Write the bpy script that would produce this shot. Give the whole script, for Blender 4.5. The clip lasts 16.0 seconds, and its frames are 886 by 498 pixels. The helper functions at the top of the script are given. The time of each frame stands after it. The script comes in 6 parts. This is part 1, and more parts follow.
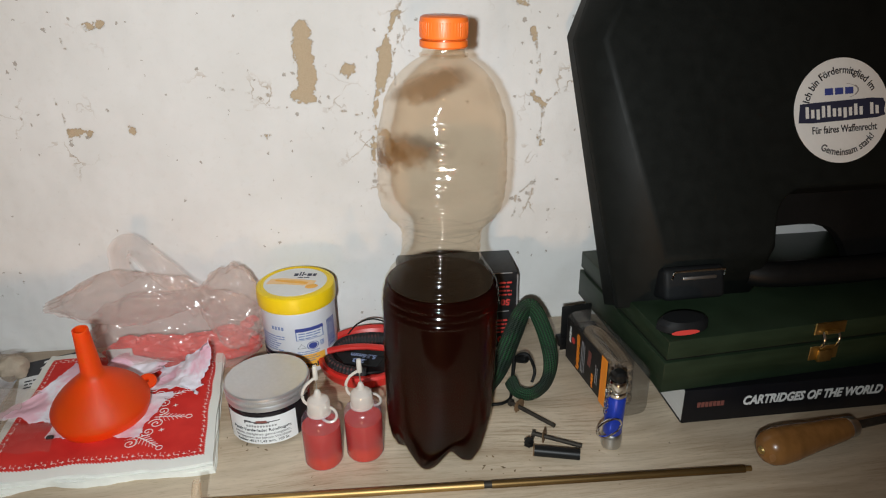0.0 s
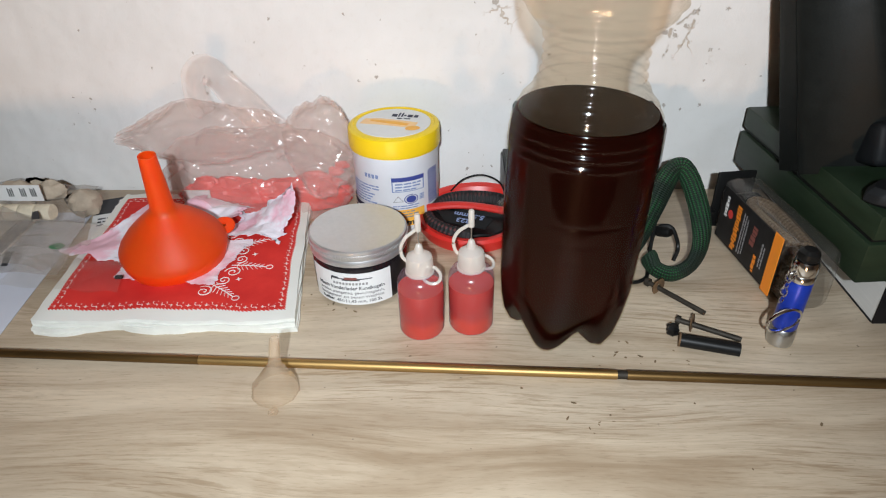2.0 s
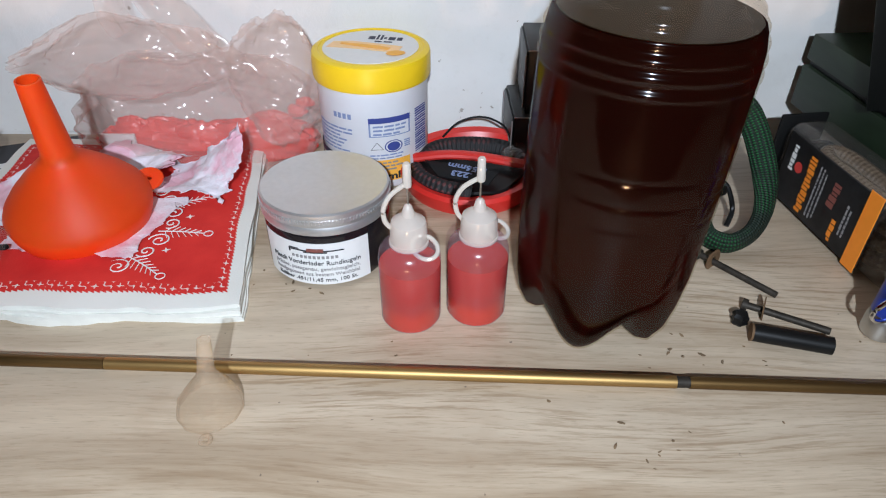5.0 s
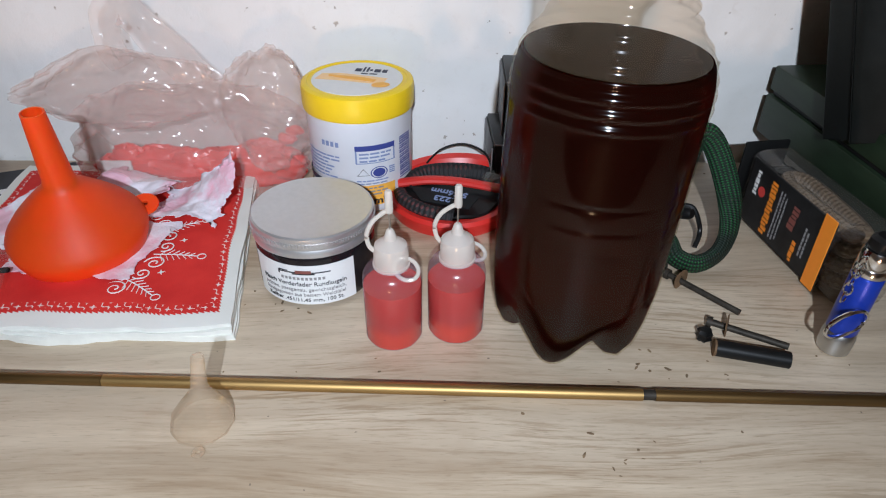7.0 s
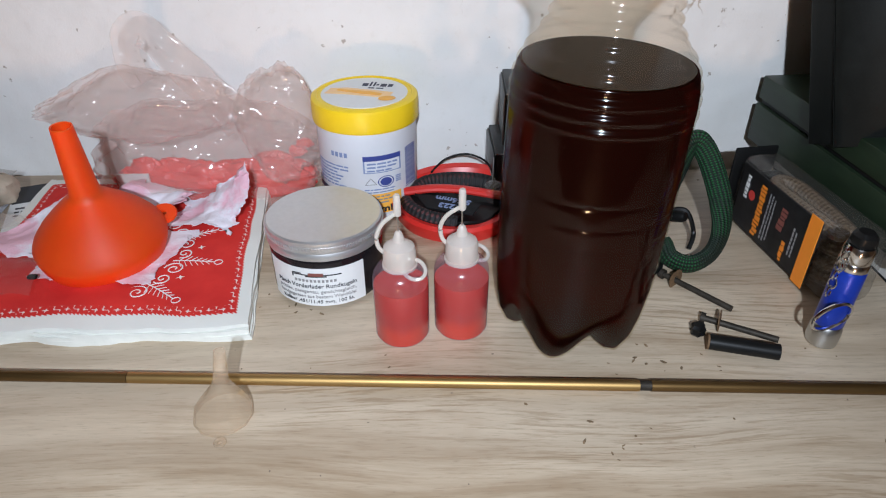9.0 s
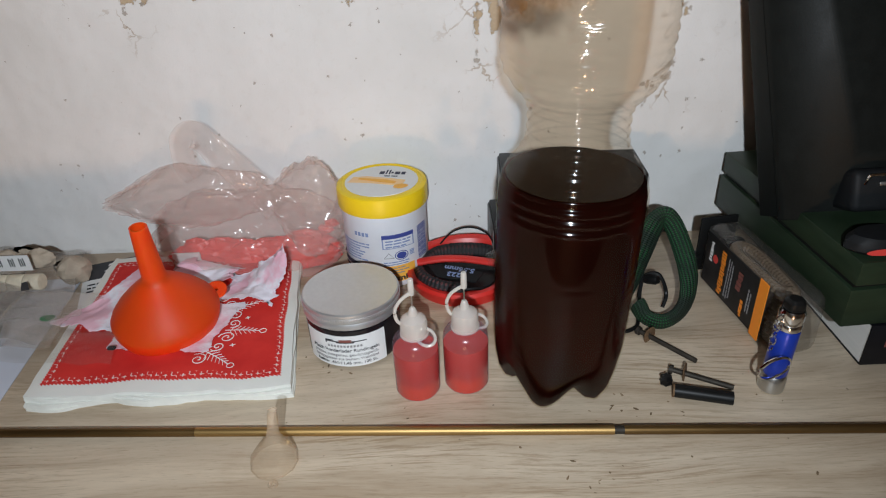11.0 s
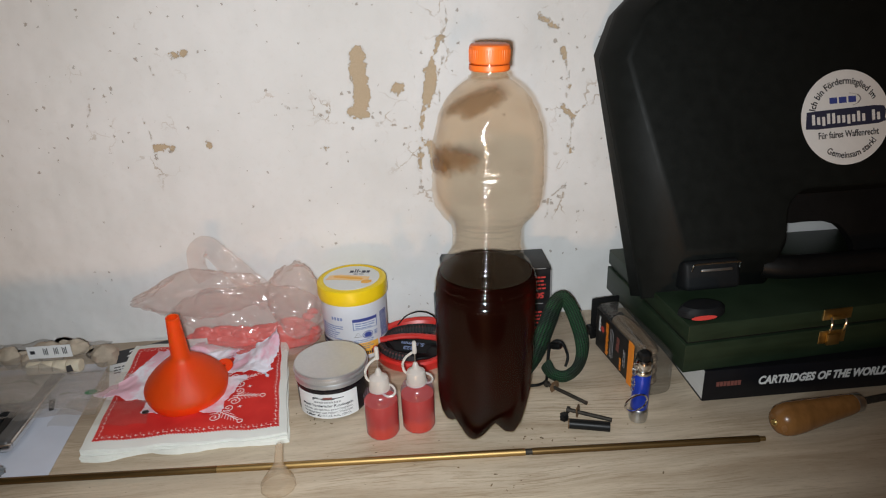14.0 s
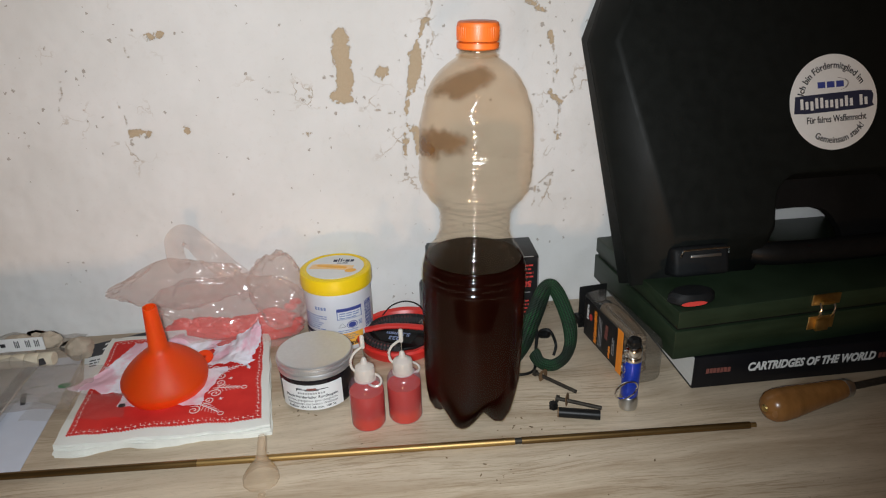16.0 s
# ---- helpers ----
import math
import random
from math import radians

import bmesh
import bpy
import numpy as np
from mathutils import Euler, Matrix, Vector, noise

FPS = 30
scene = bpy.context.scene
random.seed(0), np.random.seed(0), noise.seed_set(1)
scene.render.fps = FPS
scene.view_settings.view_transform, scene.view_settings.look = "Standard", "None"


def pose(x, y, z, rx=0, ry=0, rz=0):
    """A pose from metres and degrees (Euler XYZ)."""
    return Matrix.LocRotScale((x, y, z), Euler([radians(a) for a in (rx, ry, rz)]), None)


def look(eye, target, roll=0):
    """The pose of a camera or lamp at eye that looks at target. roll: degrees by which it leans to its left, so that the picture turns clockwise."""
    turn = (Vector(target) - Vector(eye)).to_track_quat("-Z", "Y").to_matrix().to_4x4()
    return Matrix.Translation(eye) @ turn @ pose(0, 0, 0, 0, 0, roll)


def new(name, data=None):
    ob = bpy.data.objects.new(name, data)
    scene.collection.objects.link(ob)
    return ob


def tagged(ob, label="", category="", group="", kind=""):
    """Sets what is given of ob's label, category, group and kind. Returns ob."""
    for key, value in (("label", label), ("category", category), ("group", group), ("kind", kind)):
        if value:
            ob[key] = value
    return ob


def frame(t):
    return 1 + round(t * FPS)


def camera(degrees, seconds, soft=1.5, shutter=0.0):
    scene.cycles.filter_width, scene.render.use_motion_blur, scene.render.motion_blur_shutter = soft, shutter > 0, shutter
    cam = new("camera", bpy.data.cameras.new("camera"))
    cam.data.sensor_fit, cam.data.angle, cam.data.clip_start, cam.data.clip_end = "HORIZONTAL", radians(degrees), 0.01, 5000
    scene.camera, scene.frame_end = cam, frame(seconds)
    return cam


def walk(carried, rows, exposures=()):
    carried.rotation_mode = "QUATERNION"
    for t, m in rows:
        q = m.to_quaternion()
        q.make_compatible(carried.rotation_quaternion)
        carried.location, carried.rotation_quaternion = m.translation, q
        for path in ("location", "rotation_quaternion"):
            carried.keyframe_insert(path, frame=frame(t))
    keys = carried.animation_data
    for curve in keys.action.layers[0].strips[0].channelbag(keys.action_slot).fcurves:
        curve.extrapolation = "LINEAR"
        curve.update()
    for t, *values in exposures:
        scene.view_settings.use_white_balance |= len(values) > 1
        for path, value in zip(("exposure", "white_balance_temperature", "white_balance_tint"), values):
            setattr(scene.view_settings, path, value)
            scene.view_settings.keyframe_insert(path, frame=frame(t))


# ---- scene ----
cam = camera(68.1, 16.0, soft=1.15)
PATH = [
    (0, (-0.0426, 0.0547, 0.3762), (0.1348, 1.8805, -0.4207), -1.09),
    (0.5, (-0.0590, 0.0541, 0.3705), (0.0655, 1.8658, -0.4676), -1.33),
    (1, (-0.0693, 0.0673, 0.3576), (-0.0504, 1.8641, -0.5204), -1.55),
    (1.5, (-0.0658, 0.0939, 0.3386), (-0.0901, 1.8558, -0.6076), -1.56),
    (2, (-0.0691, 0.1379, 0.2960), (-0.1504, 1.8163, -0.7886), -1.40),
    (2.5, (-0.0703, 0.1793, 0.2724), (-0.1537, 1.8043, -0.8905), -1.10),
    (3, (-0.0781, 0.2102, 0.2490), (-0.1250, 1.8053, -0.9565), -0.95),
    (3.5, (-0.0831, 0.2321, 0.2367), (-0.0621, 1.8240, -0.9739), 0.53),
    (3.7, (-0.0844, 0.2378, 0.2344), (-0.0629, 1.8118, -0.9993), 0.25),
    (5.8, (-0.0856, 0.2282, 0.2397), (-0.1059, 1.8573, -0.9202), 0.16),
    (6, (-0.0838, 0.2256, 0.2456), (-0.1114, 1.8581, -0.9094), -0.04),
    (6.5, (-0.0829, 0.2243, 0.2470), (-0.0900, 1.8691, -0.8908), 0.24),
    (7, (-0.0794, 0.2196, 0.2485), (-0.0559, 1.8615, -0.8933), 0.55),
    (7.5, (-0.0805, 0.2146, 0.2461), (-0.0230, 1.8645, -0.8830), 1.07),
    (8, (-0.0799, 0.2148, 0.2489), (-0.0224, 1.8608, -0.8858), 0.94),
    (8.5, (-0.0768, 0.2150, 0.2496), (-0.0242, 1.8619, -0.8839), 0.76),
    (8.7, (-0.0809, 0.2084, 0.2505), (-0.0441, 1.8662, -0.8676), 0.43),
    (10.8, (-0.0782, 0.1610, 0.3051), (-0.1290, 1.8586, -0.7512), -2.42),
    (11, (-0.0728, 0.1448, 0.3176), (-0.1093, 1.8693, -0.6947), -2.82),
    (11.5, (-0.0733, 0.0812, 0.3575), (-0.0381, 1.8615, -0.5531), -1.89),
    (12, (-0.0688, 0.0142, 0.3885), (-0.0126, 1.8227, -0.4636), -2.38),
    (12.5, (-0.0719, -0.0251, 0.3990), (-0.0029, 1.8213, -0.3665), -2.67),
    (13, (-0.0723, -0.0308, 0.3986), (0.0123, 1.8157, -0.3650), -2.67),
    (13.5, (-0.0690, -0.0177, 0.3953), (0.0420, 1.8321, -0.3571), -2.29),
    (14, (-0.0673, -0.0161, 0.3940), (0.0372, 1.8285, -0.3720), -2.49),
    (14.5, (-0.0680, -0.0121, 0.3906), (0.0480, 1.8364, -0.3639), -2.31),
    (15, (-0.0697, -0.0089, 0.3840), (0.0482, 1.8296, -0.3944), -2.87),
    (15.5, (-0.0757, -0.0102, 0.3789), (0.0904, 1.8178, -0.4153), -2.53),
    (16, (-0.0720, -0.0066, 0.3795), (0.0883, 1.8297, -0.3966), -2.05),
]
EXPOSURES = [(0, 0.0, 6680, 11), (1, 0.05, 6650, 11), (1.5, 0.16, 6600, 12), (2, 0.32, 6450, 13), (2.5, 0.42, 6350, 13), (3.5, 0.46, 6050, 13), (6, 0.18, 6000, 15), (8.7, 0.20, 6000, 15), (11, -0.11, 6300, 13), (11.5, -0.22, 6450, 13), (12, -0.18, 6500, 13), (12.5, -0.12, 6550, 13), (16, -0.07, 6600, 13)]
walk(cam, [(t, look(eye, target, roll)) for t, eye, target, roll in PATH], EXPOSURES)

# ---------------------------------------------------------------- light
world = bpy.data.worlds.new("world")
scene.world = world
world.use_nodes = True
world.node_tree.nodes["Background"].inputs[0].default_value = (0.8, 0.85, 1.0, 1)
world.node_tree.nodes["Background"].inputs[1].default_value = 0.05


def lamp(name, kind, energy, colour, m, size=0.01):
    data = bpy.data.lights.new(name, kind)
    data.energy, data.color = energy, colour
    if kind == "SPOT":
        data.spot_size, data.spot_blend = radians(108), 1.0
    if kind == "AREA":
        data.shape, data.size = "DISK", size
    else:
        data.shadow_soft_size = size
    ob = new(name, data)
    ob.matrix_world = m
    return ob


# the phone's own cool white light beside its lens, and a warm lamp standing low behind the camera, whose light passes over the table's front edge
lamp("phone_light", "SPOT", 18.0, (0.87, 0.96, 1.0), look((-0.078, -0.026, 0.387), (-0.115, 0.62, 0.195)), 0.006)
lamp("room_lamp", "AREA", 8.0, (1.0, 0.58, 0.30), look((-0.35, -1.50, -0.395), (-0.1, 0.7, 0.3)), 0.11)

# ---------------------------------------------------------------- materials


def nodes_of(name):
    m = bpy.data.materials.new(name)
    m.use_nodes = True
    t = m.node_tree
    return m, t, t.nodes["Principled BSDF"]


def add(t, kind, **sockets):
    n = t.nodes.new(kind)
    for key, value in sockets.items():
        n.inputs[key].default_value = value
    return n


def math_node(t, op, a, b=None, clamp=False):
    n = t.nodes.new("ShaderNodeMath")
    n.operation, n.use_clamp = op, clamp
    for k, v in enumerate((a, b)):
        if v is None:
            continue
        if isinstance(v, (int, float)):
            n.inputs[k].default_value = v
        else:
            t.links.new(v, n.inputs[k])
    return n.outputs[0]


def mix_colour(t, fac, a, b):
    n = t.nodes.new("ShaderNodeMix")
    n.data_type = "RGBA"
    for k, v in ((0, fac), (6, a), (7, b)):
        if isinstance(v, (int, float)):
            n.inputs[k].default_value = v
        elif isinstance(v, tuple):
            n.inputs[k].default_value = (*v, 1)
        else:
            t.links.new(v, n.inputs[k])
    return n.outputs[2]


def noise_node(t, scale, detail=4.0, stretch=None, rough=0.55):
    n = add(t, "ShaderNodeTexNoise", Scale=scale, Detail=detail, Roughness=rough)
    co = t.nodes.new("ShaderNodeTexCoord")
    out = co.outputs["Object"]
    if stretch:
        mp = t.nodes.new("ShaderNodeMapping")
        mp.inputs["Scale"].default_value = stretch
        t.links.new(out, mp.inputs[0])
        out = mp.outputs[0]
    t.links.new(out, n.inputs["Vector"])
    return n.outputs[0]


def ramp(t, fac, lo, hi):
    n = t.nodes.new("ShaderNodeMapRange")
    n.inputs[1].default_value, n.inputs[2].default_value = lo, hi
    t.links.new(fac, n.inputs[0])
    return n.outputs[0]


def bump(t, height, strength, distance, bsdf):
    n = add(t, "ShaderNodeBump", Strength=strength, Distance=distance)
    t.links.new(height, n.inputs["Height"])
    t.links.new(n.outputs[0], bsdf.inputs["Normal"])


def surface(name, colour, rough=0.5, metal=0.0, vary=0.12, grain=180.0, relief=0.15, depth=0.0006, stretch=None, wear=0.0, trans=0.0, sheen=0.0, spec=0.5):
    """A solid material with uneven colour at two scales, uneven gloss and fine relief."""
    m, t, b = nodes_of(name)
    fine, coarse = noise_node(t, grain, 5, stretch), noise_node(t, grain / 9, 3, stretch)
    both = math_node(t, "ADD", math_node(t, "MULTIPLY", fine, 0.5), math_node(t, "MULTIPLY", coarse, 0.5))
    dark = tuple(c * (1 - vary) for c in colour)
    light = tuple(min(1, c * (1 + vary) + wear * 0.05) for c in colour)
    t.links.new(mix_colour(t, ramp(t, both, 0.35, 0.65), dark, light), b.inputs["Base Color"])
    t.links.new(math_node(t, "ADD", math_node(t, "MULTIPLY", coarse, 0.25), max(0.02, rough - 0.12)), b.inputs["Roughness"])
    b.inputs["Metallic"].default_value = metal
    b.inputs["Transmission Weight"].default_value = trans
    b.inputs["Sheen Weight"].default_value = sheen
    b.inputs["Specular IOR Level"].default_value = spec
    if relief:
        bump(t, both, relief, depth, b)
    return m


def thin_clear(name, tint, gloss=0.12, veil=0.0, veil_colour=(0.8, 0.8, 0.8), crumple=0.0, scale=60.0, rough=0.06, stains=None, base_gloss=0.3, smears=(), stretch=None):
    """Thin clear plastic: lets light straight through, with a gloss that grows at grazing angles and a milky veil."""
    m, t, b = nodes_of(name)
    t.nodes.remove(b)
    clear = add(t, "ShaderNodeBsdfTransparent", Color=(*tint, 1))
    shine = add(t, "ShaderNodeBsdfGlossy", Roughness=rough)
    film = add(t, "ShaderNodeBsdfDiffuse", Color=(*veil_colour, 1))
    back = add(t, "ShaderNodeBsdfTranslucent", Color=(*veil_colour, 1))
    half = add(t, "ShaderNodeMixShader", Fac=0.35)
    t.links.new(film.outputs[0], half.inputs[1])
    t.links.new(back.outputs[0], half.inputs[2])
    veiled = add(t, "ShaderNodeMixShader", Fac=veil)
    t.links.new(clear.outputs[0], veiled.inputs[1])
    t.links.new(half.outputs[0], veiled.inputs[2])
    if stains:
        amount, size, stain_colour = stains
        co = t.nodes.new("ShaderNodeTexCoord")
        sep = t.nodes.new("ShaderNodeSeparateXYZ")
        t.links.new(co.outputs["Object"], sep.inputs[0])
        dried = ramp(t, sep.outputs[2], 0.165, 0.215)
        f = math_node(t, "MULTIPLY", math_node(t, "MULTIPLY", ramp(t, noise_node(t, size, 3, (1, 1, 2.2)), 0.50, 0.68), amount), dried)
        angle = math_node(t, "ARCTAN2", sep.outputs[1], sep.outputs[0])
        ragged = math_node(t, "MULTIPLY", math_node(t, "SUBTRACT", noise_node(t, 70.0, 5), 0.5), 1.5)
        for a0, wa, z0, wz, slope, strength in smears:
            off = math_node(t, "SUBTRACT", angle, radians(a0))
            up = math_node(t, "SUBTRACT", math_node(t, "SUBTRACT", sep.outputs[2], z0), math_node(t, "MULTIPLY", off, slope))
            u, v = math_node(t, "DIVIDE", off, radians(wa)), math_node(t, "DIVIDE", up, wz)
            d = math_node(t, "SQRT", math_node(t, "ADD", math_node(t, "MULTIPLY", u, u), math_node(t, "MULTIPLY", v, v)))
            spot = ramp(t, math_node(t, "ADD", math_node(t, "SUBTRACT", 1.0, d), ragged), 0.05, 0.50)
            f = math_node(t, "ADD", f, math_node(t, "MULTIPLY", spot, strength))
        t.links.new(math_node(t, "ADD", f, veil, True), veiled.inputs[0])
        film.inputs[0].default_value = back.inputs[0].default_value = (*stain_colour, 1)
    fres = add(t, "ShaderNodeLayerWeight", Blend=0.5)
    g = math_node(t, "ADD", math_node(t, "MULTIPLY", math_node(t, "POWER", fres.outputs["Facing"], 3.0), gloss * 1.6), gloss * base_gloss, True)
    if stains:
        # the emptied part, dented and scuffed, shines more than the smooth filled one
        g = math_node(t, "MULTIPLY", g, math_node(t, "ADD", math_node(t, "MULTIPLY", ramp(t, sep.outputs[2], 0.155, 0.185), 0.6), 1.0), True)
    last = t.nodes.new("ShaderNodeMixShader")
    t.links.new(g, last.inputs[0])
    t.links.new(veiled.outputs[0], last.inputs[1])
    t.links.new(shine.outputs[0], last.inputs[2])
    t.links.new(last.outputs[0], t.nodes["Material Output"].inputs[0])
    if crumple:
        n = add(t, "ShaderNodeBump", Strength=crumple, Distance=0.004)
        height = noise_node(t, scale, 3, stretch)
        if stains:
            # only the emptied upper part is crinkled
            height = math_node(t, "MULTIPLY", height, ramp(t, sep.outputs[2], 0.160, 0.225))
        t.links.new(height, n.inputs["Height"])
        t.links.new(n.outputs[0], shine.inputs["Normal"])
    return m


def make_plaster():
    m, t, b = nodes_of("old_white_plaster")
    chip, crack = t.nodes.new("ShaderNodeAttribute"), t.nodes.new("ShaderNodeAttribute")
    chip.attribute_name, crack.attribute_name = "chip", "crack"
    fine, mid, wide = noise_node(t, 900, 4), noise_node(t, 150, 6, None, 0.65), noise_node(t, 9, 4)
    ragged = math_node(t, "MULTIPLY", math_node(t, "SUBTRACT", mid, 0.5), 0.016)
    d = math_node(t, "ADD", chip.outputs["Fac"], ragged)
    bare = ramp(t, d, 0.0004, -0.0004)
    thin = math_node(t, "ADD", crack.outputs["Fac"], math_node(t, "MULTIPLY", math_node(t, "SUBTRACT", noise_node(t, 120, 7, None, 0.7), 0.525), 0.0125))
    lined = ramp(t, thin, 0.0005, -0.0003)
    # small pits scattered in the paint
    pits = add(t, "ShaderNodeTexVoronoi", Scale=46.0)
    pits.inputs["Randomness"].default_value = 1.0
    co = t.nodes.new("ShaderNodeTexCoord")
    t.links.new(co.outputs["Object"], pits.inputs["Vector"])
    sep = t.nodes.new("ShaderNodeSeparateColor")
    t.links.new(pits.outputs["Color"], sep.inputs[0])
    size = math_node(t, "MULTIPLY", ramp(t, sep.outputs[0], 0.66, 1.0), 0.085)
    wob = math_node(t, "ADD", pits.outputs["Distance"], math_node(t, "MULTIPLY", math_node(t, "SUBTRACT", noise_node(t, 300, 4), 0.5), 0.34))
    pit = math_node(t, "LESS_THAN", wob, size)
    dots = add(t, "ShaderNodeTexVoronoi", Scale=125.0)
    t.links.new(co.outputs["Object"], dots.inputs["Vector"])
    dot_sep = t.nodes.new("ShaderNodeSeparateColor")
    t.links.new(dots.outputs["Color"], dot_sep.inputs[0])
    worn = math_node(t, "MULTIPLY", ramp(t, crack.outputs["Fac"], 0.035, 0.0), 0.14)
    chance = math_node(t, "ADD", math_node(t, "SUBTRACT", dot_sep.outputs[0], 0.83), worn)
    dot_wob = math_node(t, "ADD", dots.outputs["Distance"], math_node(t, "MULTIPLY", math_node(t, "SUBTRACT", noise_node(t, 600, 3), 0.5), 0.7))
    pit = math_node(t, "MAXIMUM", pit, math_node(t, "LESS_THAN", dot_wob, math_node(t, "MULTIPLY", chance, 1.1)))
    web = add(t, "ShaderNodeTexVoronoi", Scale=34.0)
    web.feature = "DISTANCE_TO_EDGE"
    bent = t.nodes.new("ShaderNodeVectorMath")
    bent.operation = "ADD"
    wavy = add(t, "ShaderNodeTexNoise", Scale=60.0, Detail=4.0)
    t.links.new(co.outputs["Object"], wavy.inputs["Vector"])
    small_wave = t.nodes.new("ShaderNodeVectorMath")
    small_wave.operation = "SCALE"
    small_wave.inputs[3].default_value = 0.030
    t.links.new(wavy.outputs["Color"], small_wave.inputs[0])
    t.links.new(co.outputs["Object"], bent.inputs[0])
    t.links.new(small_wave.outputs[0], bent.inputs[1])
    t.links.new(bent.outputs[0], web.inputs["Vector"])
    near = math_node(t, "MULTIPLY", ramp(t, crack.outputs["Fac"], 0.040, 0.005), ramp(t, noise_node(t, 28, 3), 0.52, 0.64))
    lined = math_node(t, "MAXIMUM", lined, math_node(t, "MULTIPLY", math_node(t, "LESS_THAN", web.outputs["Distance"], 0.022), near))
    white = mix_colour(t, ramp(t, wide, 0.3, 0.7), (0.70, 0.69, 0.665), (0.80, 0.79, 0.775))
    white = mix_colour(t, math_node(t, "MULTIPLY", ramp(t, mid, 0.55, 0.8), 0.25), white, (0.60, 0.56, 0.50))
    clay = mix_colour(t, fine, (0.40, 0.30, 0.19), (0.58, 0.46, 0.32))
    base = mix_colour(t, math_node(t, "MULTIPLY", pit, 0.7), white, (0.30, 0.25, 0.20))
    base = mix_colour(t, math_node(t, "MULTIPLY", lined, 0.75), base, (0.42, 0.33, 0.24))
    base = mix_colour(t, bare, base, clay)
    t.links.new(base, b.inputs["Base Color"])
    b.inputs["Roughness"].default_value = 0.85
    h = math_node(t, "ADD", math_node(t, "MULTIPLY", fine, 0.12), math_node(t, "MULTIPLY", mid, 0.25))
    for hole, deep in ((bare, 0.9), (pit, 0.8), (lined, 0.7)):
        h = math_node(t, "SUBTRACT", h, math_node(t, "MULTIPLY", hole, deep))
    bump(t, h, 0.6, 0.0016, b)
    return m


def make_table_wood():
    """Pale oak laminate: flamed bands, broken dark fibres in patches, and fine pores along x."""
    m, t, b = nodes_of("light_oak_laminate")
    warp = noise_node(t, 2.6, 2, (0.8, 2.2, 1))
    co = t.nodes.new("ShaderNodeTexCoord")
    sep = t.nodes.new("ShaderNodeSeparateXYZ")
    t.links.new(co.outputs["Object"], sep.inputs[0])

    def grain(along, across, bend, detail, rough):
        comb = t.nodes.new("ShaderNodeCombineXYZ")
        t.links.new(math_node(t, "MULTIPLY", sep.outputs[0], along), comb.inputs[0])
        t.links.new(math_node(t, "ADD", math_node(t, "MULTIPLY", sep.outputs[1], across), math_node(t, "MULTIPLY", warp, bend)), comb.inputs[1])
        n = add(t, "ShaderNodeTexNoise", Scale=1.0, Detail=detail, Roughness=rough)
        t.links.new(comb.outputs[0], n.inputs["Vector"])
        return n.outputs[0]

    bands, fibre, pores = grain(4.0, 38.0, 5.0, 6.0, 0.66), grain(22.0, 400.0, 34.0, 4.0, 0.68), grain(90.0, 850.0, 16.0, 3.0, 0.6)
    patch = ramp(t, noise_node(t, 7.0, 3, (0.7, 2.2, 1)), 0.42, 0.62)
    wide = noise_node(t, 5.0, 2, (0.5, 3.0, 1))
    c = mix_colour(t, ramp(t, bands, 0.38, 0.62), (0.395, 0.290, 0.190), (0.635, 0.517, 0.378))
    c = mix_colour(t, math_node(t, "MULTIPLY", ramp(t, wide, 0.4, 0.7), 0.5), c, (0.700, 0.597, 0.462))
    c = mix_colour(t, math_node(t, "MULTIPLY", math_node(t, "MULTIPLY", ramp(t, fibre, 0.50, 0.60), math_node(t, "ADD", math_node(t, "MULTIPLY", patch, 0.52), 0.05)), 1.0), c, (0.285, 0.185, 0.10))
    c = mix_colour(t, math_node(t, "MULTIPLY", ramp(t, pores, 0.56, 0.68), 0.30), c, (0.25, 0.165, 0.10))
    stain = math_node(t, "MULTIPLY", ramp(t, noise_node(t, 24.0, 4), 0.60, 0.72), 0.20)
    c = mix_colour(t, stain, c, (0.36, 0.24, 0.14))
    c = mix_colour(t, math_node(t, "MULTIPLY", ramp(t, noise_node(t, 210, 2), 0.745, 0.780), 0.7), c, (0.12, 0.09, 0.07))
    t.links.new(c, b.inputs["Base Color"])
    t.links.new(math_node(t, "ADD", math_node(t, "MULTIPLY", wide, 0.2), 0.33), b.inputs["Roughness"])
    bump(t, math_node(t, "ADD", fibre, pores), 0.16, 0.0004, b)
    return m


def make_braid(name, dark, light, along, around):
    """Woven cord: light strands that cross dark ones, laid out by the cord's own length and girth."""
    m, t, b = nodes_of(name)
    uv = t.nodes.new("ShaderNodeUVMap")
    sep = t.nodes.new("ShaderNodeSeparateXYZ")
    t.links.new(uv.outputs[0], sep.inputs[0])
    u, v = math_node(t, "MULTIPLY", sep.outputs[0], along), math_node(t, "MULTIPLY", sep.outputs[1], around)
    a = math_node(t, "SINE", math_node(t, "ADD", u, v))
    c = math_node(t, "SINE", math_node(t, "SUBTRACT", u, v))
    weave = math_node(t, "MULTIPLY", a, c)
    strands = ramp(t, weave, 0.15, 0.55)
    patch = ramp(t, noise_node(t, 55, 2), 0.42, 0.58)
    t.links.new(mix_colour(t, math_node(t, "MULTIPLY", strands, patch), dark, light), b.inputs["Base Color"])
    b.inputs["Roughness"].default_value = 0.7
    bump(t, weave, 0.7, 0.0007, b)
    return m


